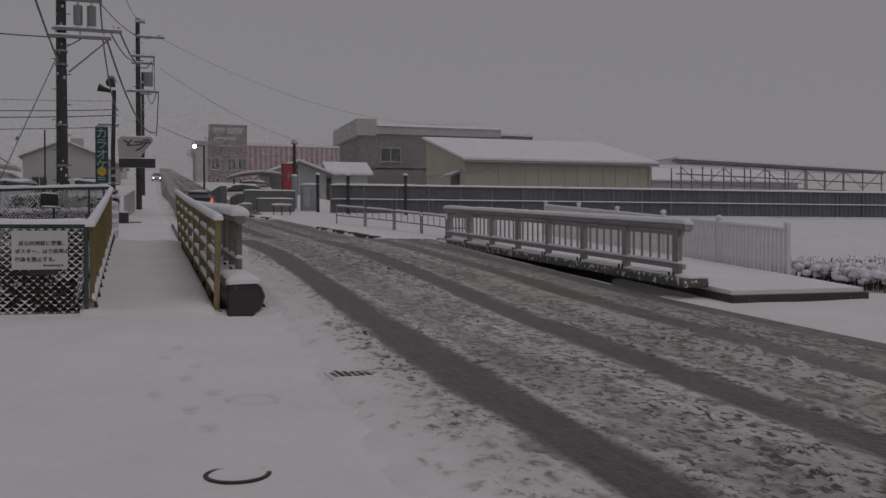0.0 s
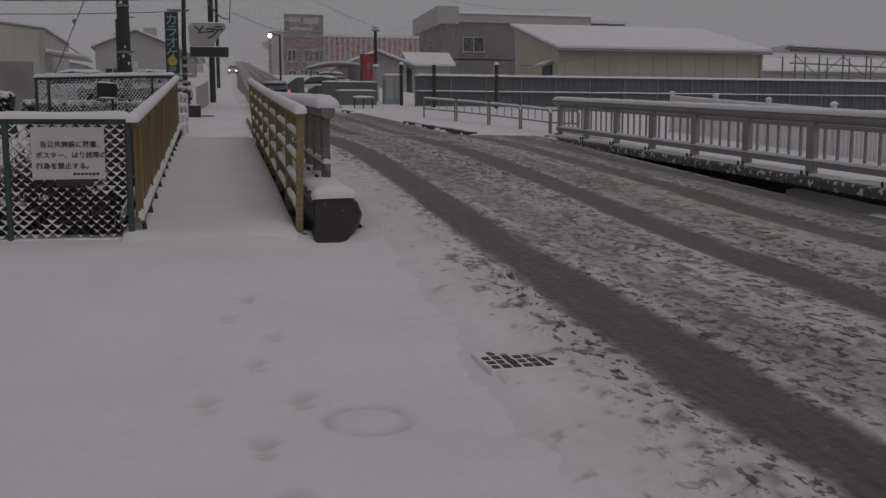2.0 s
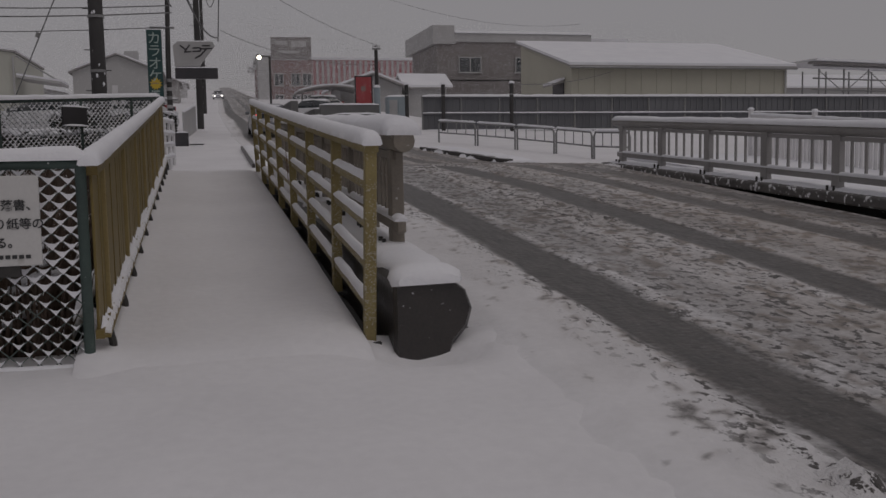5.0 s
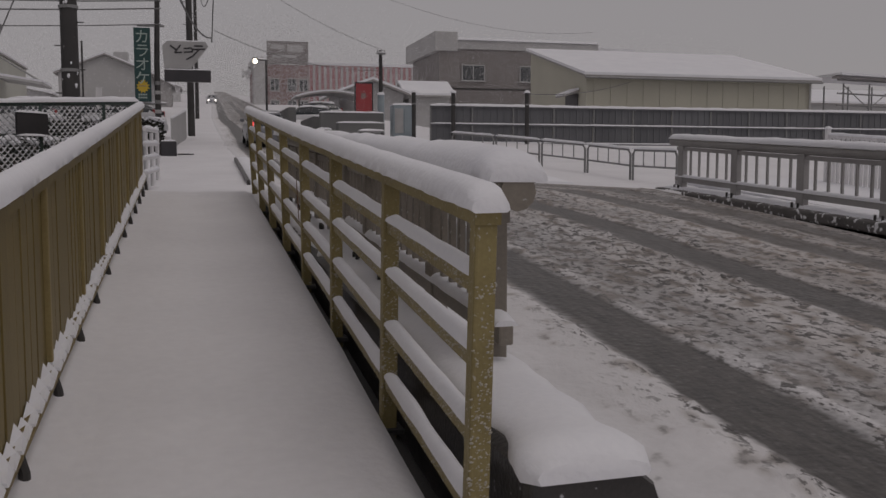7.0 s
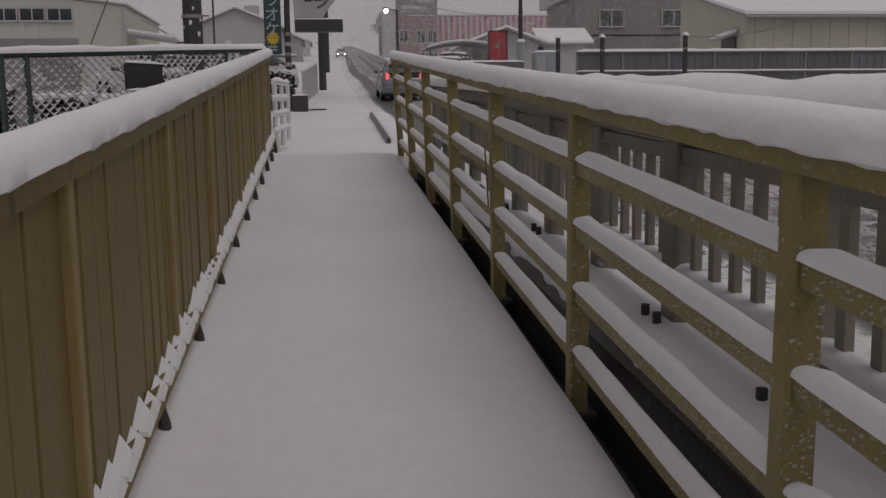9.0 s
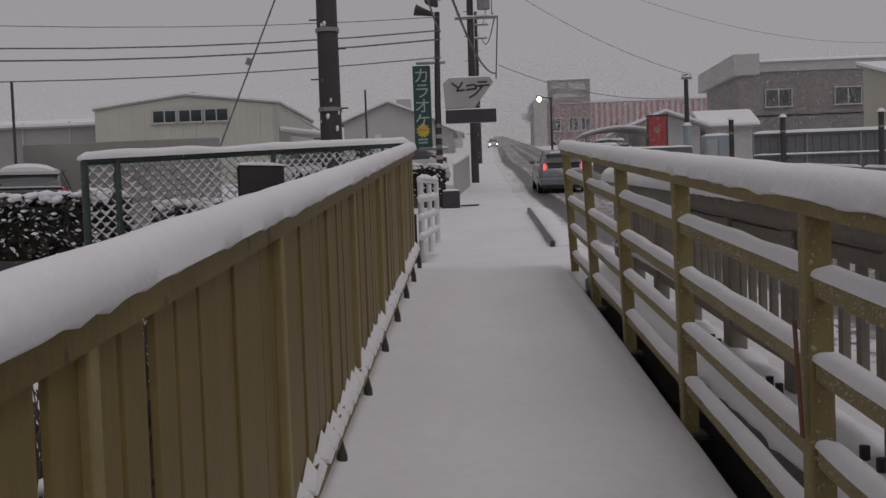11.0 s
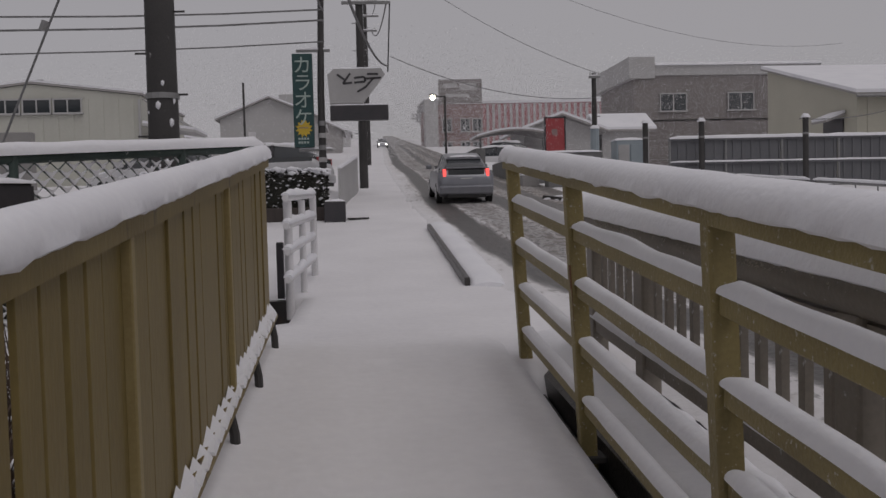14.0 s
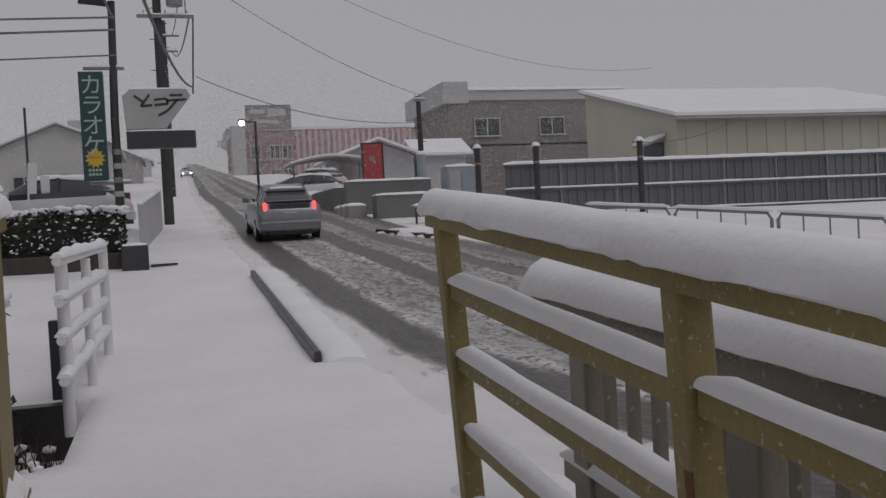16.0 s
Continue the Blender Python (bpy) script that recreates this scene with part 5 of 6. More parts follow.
# ---- white post-and-rail beside the path ----
wr = thing("white_railing", (-0.72, 17.7, gz(17.7)), "short white pipe railing with snow clinging to its bars", "railing")
ends = [Vector((-0.78, 16.6, gz(16.6) + 0.04)), Vector((-0.65, 19.2, gz(19.2)))]
for p in ends:
    part("post", T([p - Vector((0, 0, 0.2)), p + Vector((0, 0, 1.04))], 0.045, 10), WHITEPAINT, wr, soft=True)
part("post", T([ends[0].lerp(ends[1], 0.5) - Vector((0, 0, 0.2)), ends[0].lerp(ends[1], 0.5) + Vector((0, 0, 1.0))], 0.04, 10), WHITEPAINT, wr, soft=True)
for h in (0.22, 0.50, 0.76, 1.04):
    up = Vector((0, 0, h))
    br = part("bar", T([ends[0] + up - Vector((0.0, 0.25, 0)), ends[1] + up + Vector((0, 0.15, 0))], 0.035, 8), WHITEPAINT, wr, soft=True)
    part("bar_snow", R(ends[0] + up + Vector((0, -0.25, 0.025)), ends[1] + up + Vector((0, 0.15, 0.025)), 0.09, 0.06, seed=h * 7, rough=0.6), SNOW, br, soft=True)
post = thing("marker_post", (-0.94, 17.5, gz(17.5)), "short black marker post behind the white railing", "post")
part("shaft", B(-0.98, -0.90, 17.4, 17.48, gz(17.5) - 0.1, gz(17.5) + 0.6, 0.01), DARKPANEL, post)

# raised kerb between path and road beyond the bridge
rk = thing("raised_kerb", (1.3, 21, gz(21)), "raised kerb with a black wet side and a cap of snow", "kerb", "", "structure")
part("kerb_stone", P((1.20, 17.95, gz(17.95) - 0.03), (1.24, 24.6, gz(24.6) - 0.03), 0.07, 0.26, bevel=0.015), WETCONC, rk)
part("kerb_snow", R((1.44, 17.85, gz(17.9) - 0.02), (1.46, 25.0, gz(25.0) - 0.02), 0.46, 0.12, step=0.12, seed=2, lap=0.0), SNOW, rk, soft=True)

# ---- car ----
def loft(sections, close=True):
    """Skin over cross-sections, each a list of points."""
    bm = bmesh.new()
    rings = [[bm.verts.new(p) for p in s] for s in sections]
    n = len(rings[0])
    for a, b in zip(rings, rings[1:]):
        for k in range(n):
            bm.faces.new((a[k], a[(k + 1) % n], b[(k + 1) % n], b[k]))
    if close:
        bm.faces.new(rings[0][::-1]), bm.faces.new(rings[-1])
    return bm


def car(name, paint, label, snowy, lit):
    """A five-door hatchback, nose to +y, its rear bumper at y = 0, built round the origin."""
    t = thing(name, (0, 0, 0), label, "car", "cars")
    def sec(y, w, zb, zs, wt, zt):
        return [(-w * 0.9, y, zb), (-w, y, zb + 0.18), (-w, y, zs - 0.1), (-w * 0.96, y, zs), (-wt, y, zt - 0.05), (-wt * 0.82, y, zt), (wt * 0.82, y, zt), (wt, y, zt - 0.05), (w * 0.96, y, zs), (w, y, zs - 0.1), (w, y, zb + 0.18), (w * 0.9, y, zb)]
    body = loft([sec(-0.02, 0.76, 0.32, 0.72, 0.70, 0.76), sec(0.08, 0.84, 0.25, 0.86, 0.72, 0.98), sec(0.28, 0.865, 0.22, 0.95, 0.70, 1.12), sec(0.30, 0.865, 0.22, 0.95, 0.80, 0.98), sec(3.1, 0.87, 0.20, 0.92, 0.80, 0.96),
                 sec(3.5, 0.86, 0.20, 0.86, 0.76, 0.92), sec(4.25, 0.80, 0.22, 0.70, 0.66, 0.74), sec(4.45, 0.68, 0.28, 0.56, 0.55, 0.60)])
    part("body", body, paint, t, local=True, soft=True)
    cab = loft([sec(0.16, 0.72, 0.90, 0.96, 0.62, 1.10), sec(0.75, 0.79, 0.90, 0.97, 0.57, 1.40), sec(1.6, 0.80, 0.90, 0.96, 0.56, 1.49), sec(2.3, 0.80, 0.90, 0.95, 0.54, 1.44), sec(3.25, 0.74, 0.88, 0.92, 0.60, 0.98)])
    part("cabin_glass", cab, GLASS, t, "dark tinted cabin glass", local=True, soft=True)
    roof = loft([[(-0.56, 0.62, 1.355), (-0.50, 0.62, 1.42), (0.50, 0.62, 1.42), (0.56, 0.62, 1.355)], [(-0.57, 1.6, 1.46), (-0.50, 1.6, 1.515), (0.50, 1.6, 1.515), (0.57, 1.6, 1.46)], [(-0.55, 2.35, 1.42), (-0.48, 2.35, 1.46), (0.48, 2.35, 1.46), (0.55, 2.35, 1.42)]])
    part("roof", roof, paint, t, local=True, soft=True)
    part("spoiler", B(-0.6, 0.6, 0.16, 0.40, 1.075, 1.115, 0.012), paint, t, local=True)
    part("rear_window_lower", B(-0.55, 0.55, 0.03, 0.05, 0.90, 1.04, 0.01), GLASS, t, local=True)
    part("bumper", B(-0.82, 0.82, -0.07, 0.2, 0.30, 0.58, 0.05), paint, t, local=True)
    part("diffuser", B(-0.6, 0.6, -0.05, 0.2, 0.20, 0.31, 0.02), TYRE, t, "black lower bumper", local=True)
    part("number_plate", B(-0.17, 0.17, -0.012, 0.0, 0.66, 0.80, 0.004), BOARD, t, local=True)
    for s in (-1, 1):
        part("tail_lamp", B(s * 0.66 - 0.05, s * 0.66 + 0.05, 0.03, 0.22, 0.84, 1.07, 0.02), lit, t, "lit red tail lamp" if lit is TAIL else "", local=True)
        part("mirror", B(s * 0.93 - 0.09, s * 0.93 + 0.09, 2.72, 2.84, 0.98, 1.12, 0.03), paint, t, local=True)
        part("pillar", P((s * 0.80, 1.55, 0.95), (s * 0.585, 1.55, 1.47), 0.03, 0.09, up=(0, 1, 0)), DARKPANEL, t, local=True)
        for y in (0.80, 3.55):
            w = part("wheel", T([(s * 0.70, y, 0.31), (s * 0.87, y, 0.31)], 0.31, 20), TYRE, t, "black tyre", local=True, soft=True)
            part("rim", T([(s * 0.865, y, 0.31), (s * 0.88, y, 0.31)], 0.19, 14), RIM, w, local=True)
    if snowy:
        part("roof_snow", R((0, 0.62, 1.41), (0, 2.4, 1.45), 1.0, snowy, step=0.2), SNOW, t, "snow on the roof", local=True, soft=True)
        part("bonnet_snow", R((0, 3.3, 0.93), (0, 4.3, 0.75), 1.2, snowy * 0.8, step=0.2), SNOW, t, local=True, soft=True)
    return t


c1 = car("car", CARPAINT, "silver hatchback driving away with its tail lamps lit", 0.05, TAIL)
c1.matrix_basis = pose(2.62, 30.3, gz(30.3) + 0.0, 4.5, 0, 0) @ Matrix.Scale(0.82, 4)
WHITECAR = mat("white_car_paint", (0.6, 0.6, 0.62), (0.55, 0.55, 0.56), 0.3, 4, 60, 0.03)
c2 = car("parked_car", WHITECAR, "parked white hatchback buried under snow behind the hedge", 0.16, REDSIGN)
c2.matrix_basis = pose(-1.0, 36.3, gz(36.3), 0, 0, 78)
c3 = copy_thing(c2, pose(-4.2, 35.0, gz(35), 0, 0, 60))
c4 = copy_thing(c2, pose(-8.15, 20.0, gz(19.6) + 0.1, 0, 0, 22))
c5 = copy_thing(c2, pose(9.5, 60.6, gz(45.5) + 0.6, 0, 0, 70))
c6 = copy_thing(c2, pose(10.8, 66.0, gz(49.5) + 0.9, 0, 0, 80))
boards = thing("leaning_boards", (-3.05, 36, gz(36)), "two white boards leaning together in the yard", "board")
for x, a in ((-3.35, 0.12), (-2.95, 0.0)):
    part("board", P((x, 36, gz(36)), (x + a, 36, 4.35 - (0.35 if a == 0 else 0)), 0.04, 0.22, up=(1, 0, 0)), WHITEPAINT, boards)
wall = thing("white_panel_wall", (-0.3, 33, gz(33)), "low white panel wall along the pavement, capped with snow", "wall")
part("panel", P((-0.52, 29.9, gz(29.9) + 0.45), (-0.10, 36.2, gz(36.2) + 0.55), 0.06, 1.05), WALLPALE, wall)
part("wall_snow", R((-0.52, 29.9, gz(29.9) + 0.975), (-0.10, 36.2, gz(36.2) + 1.075), 0.12, 0.07), SNOW, wall, soft=True)

# ---- buildings ----
def window(parent, x0, x1, y, z0, z1, panes=2):
    w = part("window", B(x0, x1, y - 0.02, y + 0.06, z0, z1), GLASS, parent, "dark window")
    part("window_frame", B(x0 - 0.05, x1 + 0.05, y - 0.06, y + 0.0, z1, z1 + 0.06), WALLPALE, w)
    part("window_sill", B(x0 - 0.08, x1 + 0.08, y - 0.10, y + 0.0, z0 - 0.07, z0), WALLPALE, w)
    for i in range(panes + 1):
        x = x0 + (x1 - x0) * i / panes
        part("mullion", B(x - 0.025, x + 0.025, y - 0.05, y - 0.021, z0, z1), WALLPALE, w)
    return w


def ribs(parent, x0, x1, y, z0, z1, step, material, depth=0.05, name="rib", along="x"):
    bm = bmesh.new()
    n = int(abs(x1 - x0) / step)
    for i in range(n):
        p = x0 + (x1 - x0) * (i + 0.5) / n
        if along == "x":
            box(bm, p - step * 0.22, p + step * 0.22, y - depth, y + 0.01, z0, z1)
        else:
            box(bm, y - 0.01, y + depth, p - step * 0.22, p + step * 0.22, z0, z1)
    return tagged(part(name, bm, material, parent), kind="stuff")


def gable_block(name, x0, x1, y0, y1, z0, ze, zp, wall_mat, label, ridge_along="x", eave=0.3, snow=0.14, category="building"):
    """A building with a pitched snowy roof; the ridge runs along x or y."""
    t = thing(name, ((x0 + x1) / 2, (y0 + y1) / 2, z0), label, category)
    bm = bmesh.new()
    if ridge_along == "y":
        xm = (x0 + x1) / 2
        poly(bm, [(x0, y0, z0), (x1, y0, z0), (x1, y0, ze), (xm, y0, zp), (x0, y0, ze)], up=(0, y1 - y0, 0))
        part("wall_shell", bm, wall_mat, t)
        for a, za, b, zb in ((x0 - eave, ze - eave * (zp - ze) / (xm - x0), xm, zp), (xm, zp, x1 + eave, ze - eave * (zp - ze) / (xm - x0))):
            r = bmesh.new()
            poly(r, [(a, y0 - eave, za + 0.02), (b, y0 - eave, zb + 0.02), (b, y1 + eave, zb + 0.02), (a, y1 + eave, za + 0.02)], up=(0, 0, 0.08))
            rf = part("roof", r, WALLGREY, t)
            r = bmesh.new()
            poly(r, [(a, y0 - eave, za + 0.104), (b, y0 - eave, zb + 0.104), (b, y1 + eave, zb + 0.104), (a, y1 + eave, za + 0.104)], up=(0, 0, snow))
            part("roof_snow", r, SNOW, rf, "smooth snow on the roof")
    else:
        ym = (y0 + y1) / 2
        poly(bm, [(x0, y0, z0), (x0, y1, z0), (x0, y1, ze), (x0, ym, zp), (x0, y0, ze)], up=(x1 - x0, 0, 0))
        part("wall_shell", bm, wall_mat, t)
        for a, za, b, zb in ((y0 - eave, ze - eave * (zp - ze) / (ym - y0), ym, zp), (ym, zp, y1 + eave, ze - eave * (zp - ze) / (ym - y0))):
            r = bmesh.new()
            poly(r, [(x0 - eave, a, za + 0.02), (x1 + eave, a, za + 0.02), (x1 + eave, b, zb + 0.02), (x0 - eave, b, zb + 0.02)], up=(0, 0, 0.08))
            rf = part("roof", r, WALLGREY, t)
            r = bmesh.new()
            poly(r, [(x0 - eave, a, za + 0.104), (x1 + eave, a, za + 0.104), (x1 + eave, b, zb + 0.104), (x0 - eave, b, zb + 0.104)], up=(0, 0, snow))
            part("roof_snow", r, SNOW, rf, "smooth snow on the roof")
    return t


# cream warehouse and its lower annexe
wh = gable_block("warehouse", -16.8, -8.5, 45, 54, 2.4, 7.05, 7.55, WALLCREAM, "cream metal-clad warehouse with a shallow snowy roof and a strip window", "y", 0.08, 0.08)
ribs(wh, -16.7, -8.6, 45, 2.6, 6.95, 0.55, WALLCREAM, 0.025)
for i in range(3):
    window(wh, -14.15 + i * 1.17, -13.1 + i * 1.17, 44.97, 6.43, 6.93, 2)
part("downpipe", T([(-8.55, 44.93, 2.6), (-8.55, 44.93, 6.9)], 0.05, 6), WALLPALE, wh)
part("roof_vent", T([(-12.6, 46, 7.5), (-12.6, 46, 7.85)], 0.14, 10), STEELGREY, wh)
cp = part("canopy", P((-8.4, 46.2, 5.9), (-6.4, 46.2, 5.6), 3.0, 0.1), WALLPALE, wh)
part("canopy_snow", P((-8.4, 46.2, 6.0), (-6.4, 46.2, 5.7), 3.0, 0.1), SNOW, cp)
for a in (44.9, 47.4):
    part("canopy_brace", T([(-8.4, a, 6.9), (-6.6, a, 5.75)], 0.04, 6), STEELGREY, wh)
wh.location.z -= 0.45
an = gable_block("warehouse_annexe", -26, -16.9, 46, 52, 2.4, 6.35, 6.85, WALLGREY, "low grey annexe with a snowy roof beside the warehouse", "x", 0.15, 0.12)
an.location.z -= 0.32
for i in range(4):
    part("panel_joint", B(-25 + i * 2.2, -24.94 + i * 2.2, 45.95, 46.0, 2.5, 6.3), WALLPALE, an)
solid("block_wall", B(-9.6, -5.4, 23, 23.2, 1.3, 3.35, 0.02), CONC, "plain concrete block wall in the yard", "wall")
mast = thing("aerial_mast", (-20.4, 44, 3), "thin mast standing in front of the annexe", "mast")
part("shaft", T([(-20.0, 44, 2.5), (-20.0, 44, 7.9)], 0.06, 6), POLE, mast)
mast2 = copy_thing(mast, pose(-6.2, 56, 3.6))

gb = gable_block("gabled_house", -7.6, -2.2, 60, 70, 3.0, 7.05, 8.15, WALLPALE, "pale grey gabled building with a snowy roof", "y", 0.25, 0.1)
part("cowl", B(-4.6, -3.7, 63, 64, 8.0, 8.75, 0.05), WALLPALE, gb, "roof ventilator capped with snow")
for x in (-7.0, -5.3, -3.6):
    window(gb, x, x + 1.0, 59.97, 4.6, 5.6)

# dark brown hut and green steel building
hut = thing("garden_hut", (0, 0, 0), "dark brown boarded hut with a snowy pitched roof", "hut")
bm = bmesh.new()
poly(bm, [(-0.95, 0, 0), (0.95, 0, 0), (0.95, 0, 2.2), (0, 0, 2.85), (-0.95, 0, 2.2)], up=(0, 2.6, 0))
part("wall_shell", bm, WALLBROWN, hut, local=True)
for s in (-1, 1):
    r = bmesh.new()
    poly(r, [(0, -0.25, 2.92), (s * 1.15, -0.25, 2.12), (s * 1.15, 2.8, 2.12), (0, 2.8, 2.92)], up=(0, 0, 0.07))
    rf = part("roof", r, WALLGREY, hut, local=True)
    r = bmesh.new()
    poly(r, [(0, -0.25, 2.994), (s * 1.15, -0.25, 2.194), (s * 1.15, 2.8, 2.194), (0, 2.8, 2.994)], up=(0, 0, 0.10))
    part("roof_snow", r, SNOW, rf, "smooth snow on the roof", local=True)
for i in range(8):
    part("board", B(-0.93 + i * 0.235, -0.93 + i * 0.235 + 0.22, -0.02, 0.004, 0, 2.2), WALLBROWN, hut, local=True)
hut.matrix_basis = pose(-9.95, 19.9, 0.96, 0, 0, 58)

gr = thing("green_steel_building", (-19, 24, 1.5), "tall dark green corrugated steel building with a snowy lower roof", "building")
part("wall_shell", B(-26, -15.4, 19.5, 28, 0.8, 8.15), WALLGREEN, gr)
part("roof_edge", B(-26.1, -15.3, 19.4, 28.1, 8.15, 8.25), DARKSTEEL, gr)
ribs(gr, 19.6, 27.9, -15.4, 1.3, 8.1, 0.30, WALLGREEN, 0.035, along="y")
for y0, y1, z0, z1 in ((24.0, 24.8, 6.3, 7.0), (25.4, 25.9, 5.7, 7.0)):
    wn_ = part("window", B(-15.4, -15.33, y0, y1, z0, z1), GLASS, gr, "dark tall window")
    part("window_frame", B(-15.36, -15.30, y0 - 0.06, y1 + 0.06, z1, z1 + 0.07), WALLGREEN, wn_)
lr = part("lower_roof", B(-15.4, -13.9, 19.5, 28, 5.15, 5.27), WALLGREEN, gr)
part("lower_roof_snow", B(-15.36, -13.88, 19.5, 28, 5.274, 5.38), SNOW, lr)
part("lower_wall", B(-15.4, -14.2, 19.6, 27.9, 0.8, 5.146), WALLBROWN, gr)
part("wall_lamp", T([(-15.3, 27.9, 6.4), (-14.9, 27.7, 6.3)], 0.12, 8), DARKPANEL, gr)

# grey two-storey block, beige shed
gy = thing("grey_block_building", (20, 61, 3), "taupe flat-roofed two-storey building with snow along its parapet", "building")
part("wall_shell", B(15.05, 27, 58, 65, 1.8, 8.75), WALLTAUPE, gy)
part("parapet", B(14.95, 25.6, 57.9, 65.1, 8.75, 9.3, 0.03), WALLPALE, gy, "pale parapet band")
part("parapet_snow", R((16.2, 58.0, 9.3), (25.6, 58.0, 9.3), 0.4, 0.16), SNOW, gy, soft=True)
part("upper_parapet", B(14.75, 16.2, 57.85, 66, 8.6, 9.78, 0.03), WALLPALE, gy)
part("roof", B(15.1, 25.6, 59, 66, 9.3, 9.5), SNOW, gy, "flat snowy roof")
part("rear_block", B(24.1, 28.4, 58.6, 65, 2.5, 8.95), WALLTAUPE, gy)
part("rear_block_snow", B(24.0, 28.5, 58.5, 65, 8.96, 9.15), SNOW, gy)
for x in (16.5, 20.3, 24.4):
    window(gy, x, x + 1.45, 57.95, 6.85, 7.75)
for x in (16.4, 20.2):
    part("course", B(15.1, 23.8, 57.96, 57.999, 6.3, 6.36), WALLPALE, gy)
for z in (4.2, 5.2):
    part("course", B(15.1, 23.8, 57.97, 57.999, z, z + 0.04), WALLGREY, gy)
sh = thing("long_shed", (25.6, 46, 2.2), "long beige metal shed with a deep smooth snowy roof", "building")
bm = bmesh.new()
poly(bm, [(19.25, 42, 1.8), (19.25, 50, 1.8), (19.25, 50, 7.85), (19.25, 42, 5.85)], up=(13.0, 0, 0))
part("wall_shell", bm, WALLBEIGE, sh)
r = bmesh.new()
poly(r, [(19.0, 41.6, 5.80), (32.6, 41.6, 5.80), (32.6, 50.2, 7.95), (19.0, 50.2, 7.95)], up=(0, 0, 0.08))
rf = part("roof", r, WALLGREY, sh)
r = bmesh.new()
poly(r, [(19.0, 41.6, 5.884), (32.6, 41.6, 5.884), (32.6, 50.2, 8.034), (19.0, 50.2, 8.034)], up=(0, 0, 0.14))
part("roof_snow", r, SNOW, rf, "deep smooth snow on the roof")
part("gutter", T([(19.0, 41.55, 5.76), (32.6, 41.55, 5.76)], 0.06, 8), STEELGREY, sh)
part("downpipe", T([(32.1, 41.9, 2.2), (32.1, 41.9, 5.7)], 0.05, 6), WALLPALE, sh)
ribs(sh, 19.4, 32.1, 42, 2.0, 5.75, 0.9, WALLBEIGE, 0.03)
part("louvre", B(19.19, 19.247, 43.0, 44.6, 4.3, 5.05, 0.01), DARKPANEL, sh, "dark louvre under the hood")
part("hood", P((19.2, 43.4, 5.2), (18.4, 43.4, 4.9), 1.2, 0.08), WALLGREY, sh, "small porch hood")
part("hood_snow", P((19.2, 43.4, 5.3), (18.4, 43.4, 5.0), 1.2, 0.1), SNOW, sh)
back = gable_block("far_shed", 33, 60, 62, 74, 2, 6.2, 7.6, WALLPALE, "pale shed far behind the fence under a snowy roof", "x", 0.3, 0.15)

# open pipe frames on the far right
fr = thing("pipe_frame_shelter", (44, 46, 2.4), "open steel pipe shelter frames with a snowy roof edge", "shelter")
for i in range(11):
    x = 35.8 + i * 1.72
    part("upright", T([(x, 44, 2.2), (x, 44, 6.0)], 0.05, 6), STEELGREY, fr)
    part("upright", T([(x, 48, 2.2), (x, 48, 6.2)], 0.05, 6), STEELGREY, fr)
    if i < 10:
        part("brace", T([(x, 44, 4.6 if i % 2 else 5.9), (x + 1.72, 44, 5.9 if i % 2 else 4.6)], 0.03, 5), STEELGREY, fr)
for z in (4.55, 5.2, 5.95):
    part("rail", T([(35.4, 44, z + 0.25), (53.2, 44, z - 0.2)], 0.05, 6), STEELGREY, fr)
part("roof_edge", P((35.2, 44, 6.35), (53.4, 44, 5.85), 0.5, 0.12), WALLGREY, fr)
part("roof_snow", P((35.2, 45.5, 6.50), (53.4, 45.5, 5.98), 4.2, 0.12), SNOW, fr)

# grey panel fence with snow on its rails
pf = thing("panel_fence", (26, 33.5, 2.3), "long grey ribbed panel fence with lines of snow on its rails", "fence")
A, Bp = Vector((9.5, 35.3, 2.25)), Vector((47, 31.0, 1.95))
N = 22
for i in range(N):
    a, b = A.lerp(Bp, i / N), A.lerp(Bp, (i + 0.985) / N)
    part("panel", P(a + Vector((0, 0, 0.72)), b + Vector((0, 0, 0.72)), 0.04, 1.70), PANEL, pf)
    part("post", T([a - Vector((0, 0.06, 0.3)), a + Vector((0, -0.06, 1.6))], 0.035, 6), STEELGREY, pf)
bm = bmesh.new()
for i in range(int((Bp - A).length / 0.28)):
    p = A.lerp(Bp, i * 0.28 / (Bp - A).length)
    prism(bm, p + Vector((0, -0.03, -0.05)), p + Vector((0, -0.03, 1.55)), 0.05, 0.03, up=(0, 1, 0))
tagged(part("rib", bm, PANEL, pf), kind="stuff")
for h, s in ((1.57, 0.10), (0.85, 0.055), (0.1, 0.05)):
    part("rail", P(A + Vector((0, -0.06, h - 0.03)), Bp + Vector((0, -0.06, h - 0.03)), 0.07, 0.06), PANEL, pf)
    part("rail_snow", R(A + Vector((0, -0.06, h)), Bp + Vector((0, -0.06, h)), 0.14, s, step=0.3, seed=h), SNOW, pf, soft=True)
for x, y, z1 in ((10.28, 34.6, 4.3), (13.05, 33.6, 4.28), (8.98, 36.0, 4.4)):
    q = thing("fence_pole", (x, y, gz(y)), "stout dark pole capped with snow by the panel fence", "pole", "fence poles")
    part("shaft", T([(x, y, gz(y) - 0.3), (x, y, z1)], 0.085, 10), POLE, q, soft=True)
    part("cap_snow", R((x - 0.1, y, z1 - 0.01), (x + 0.1, y, z1 - 0.01), 0.22, 0.12, step=0.04), SNOW, q, soft=True)
    part("strap", T([(x, y, z1 - 0.5), (x, y, z1 - 0.44)], 0.092, 10), STEELGREY, q)
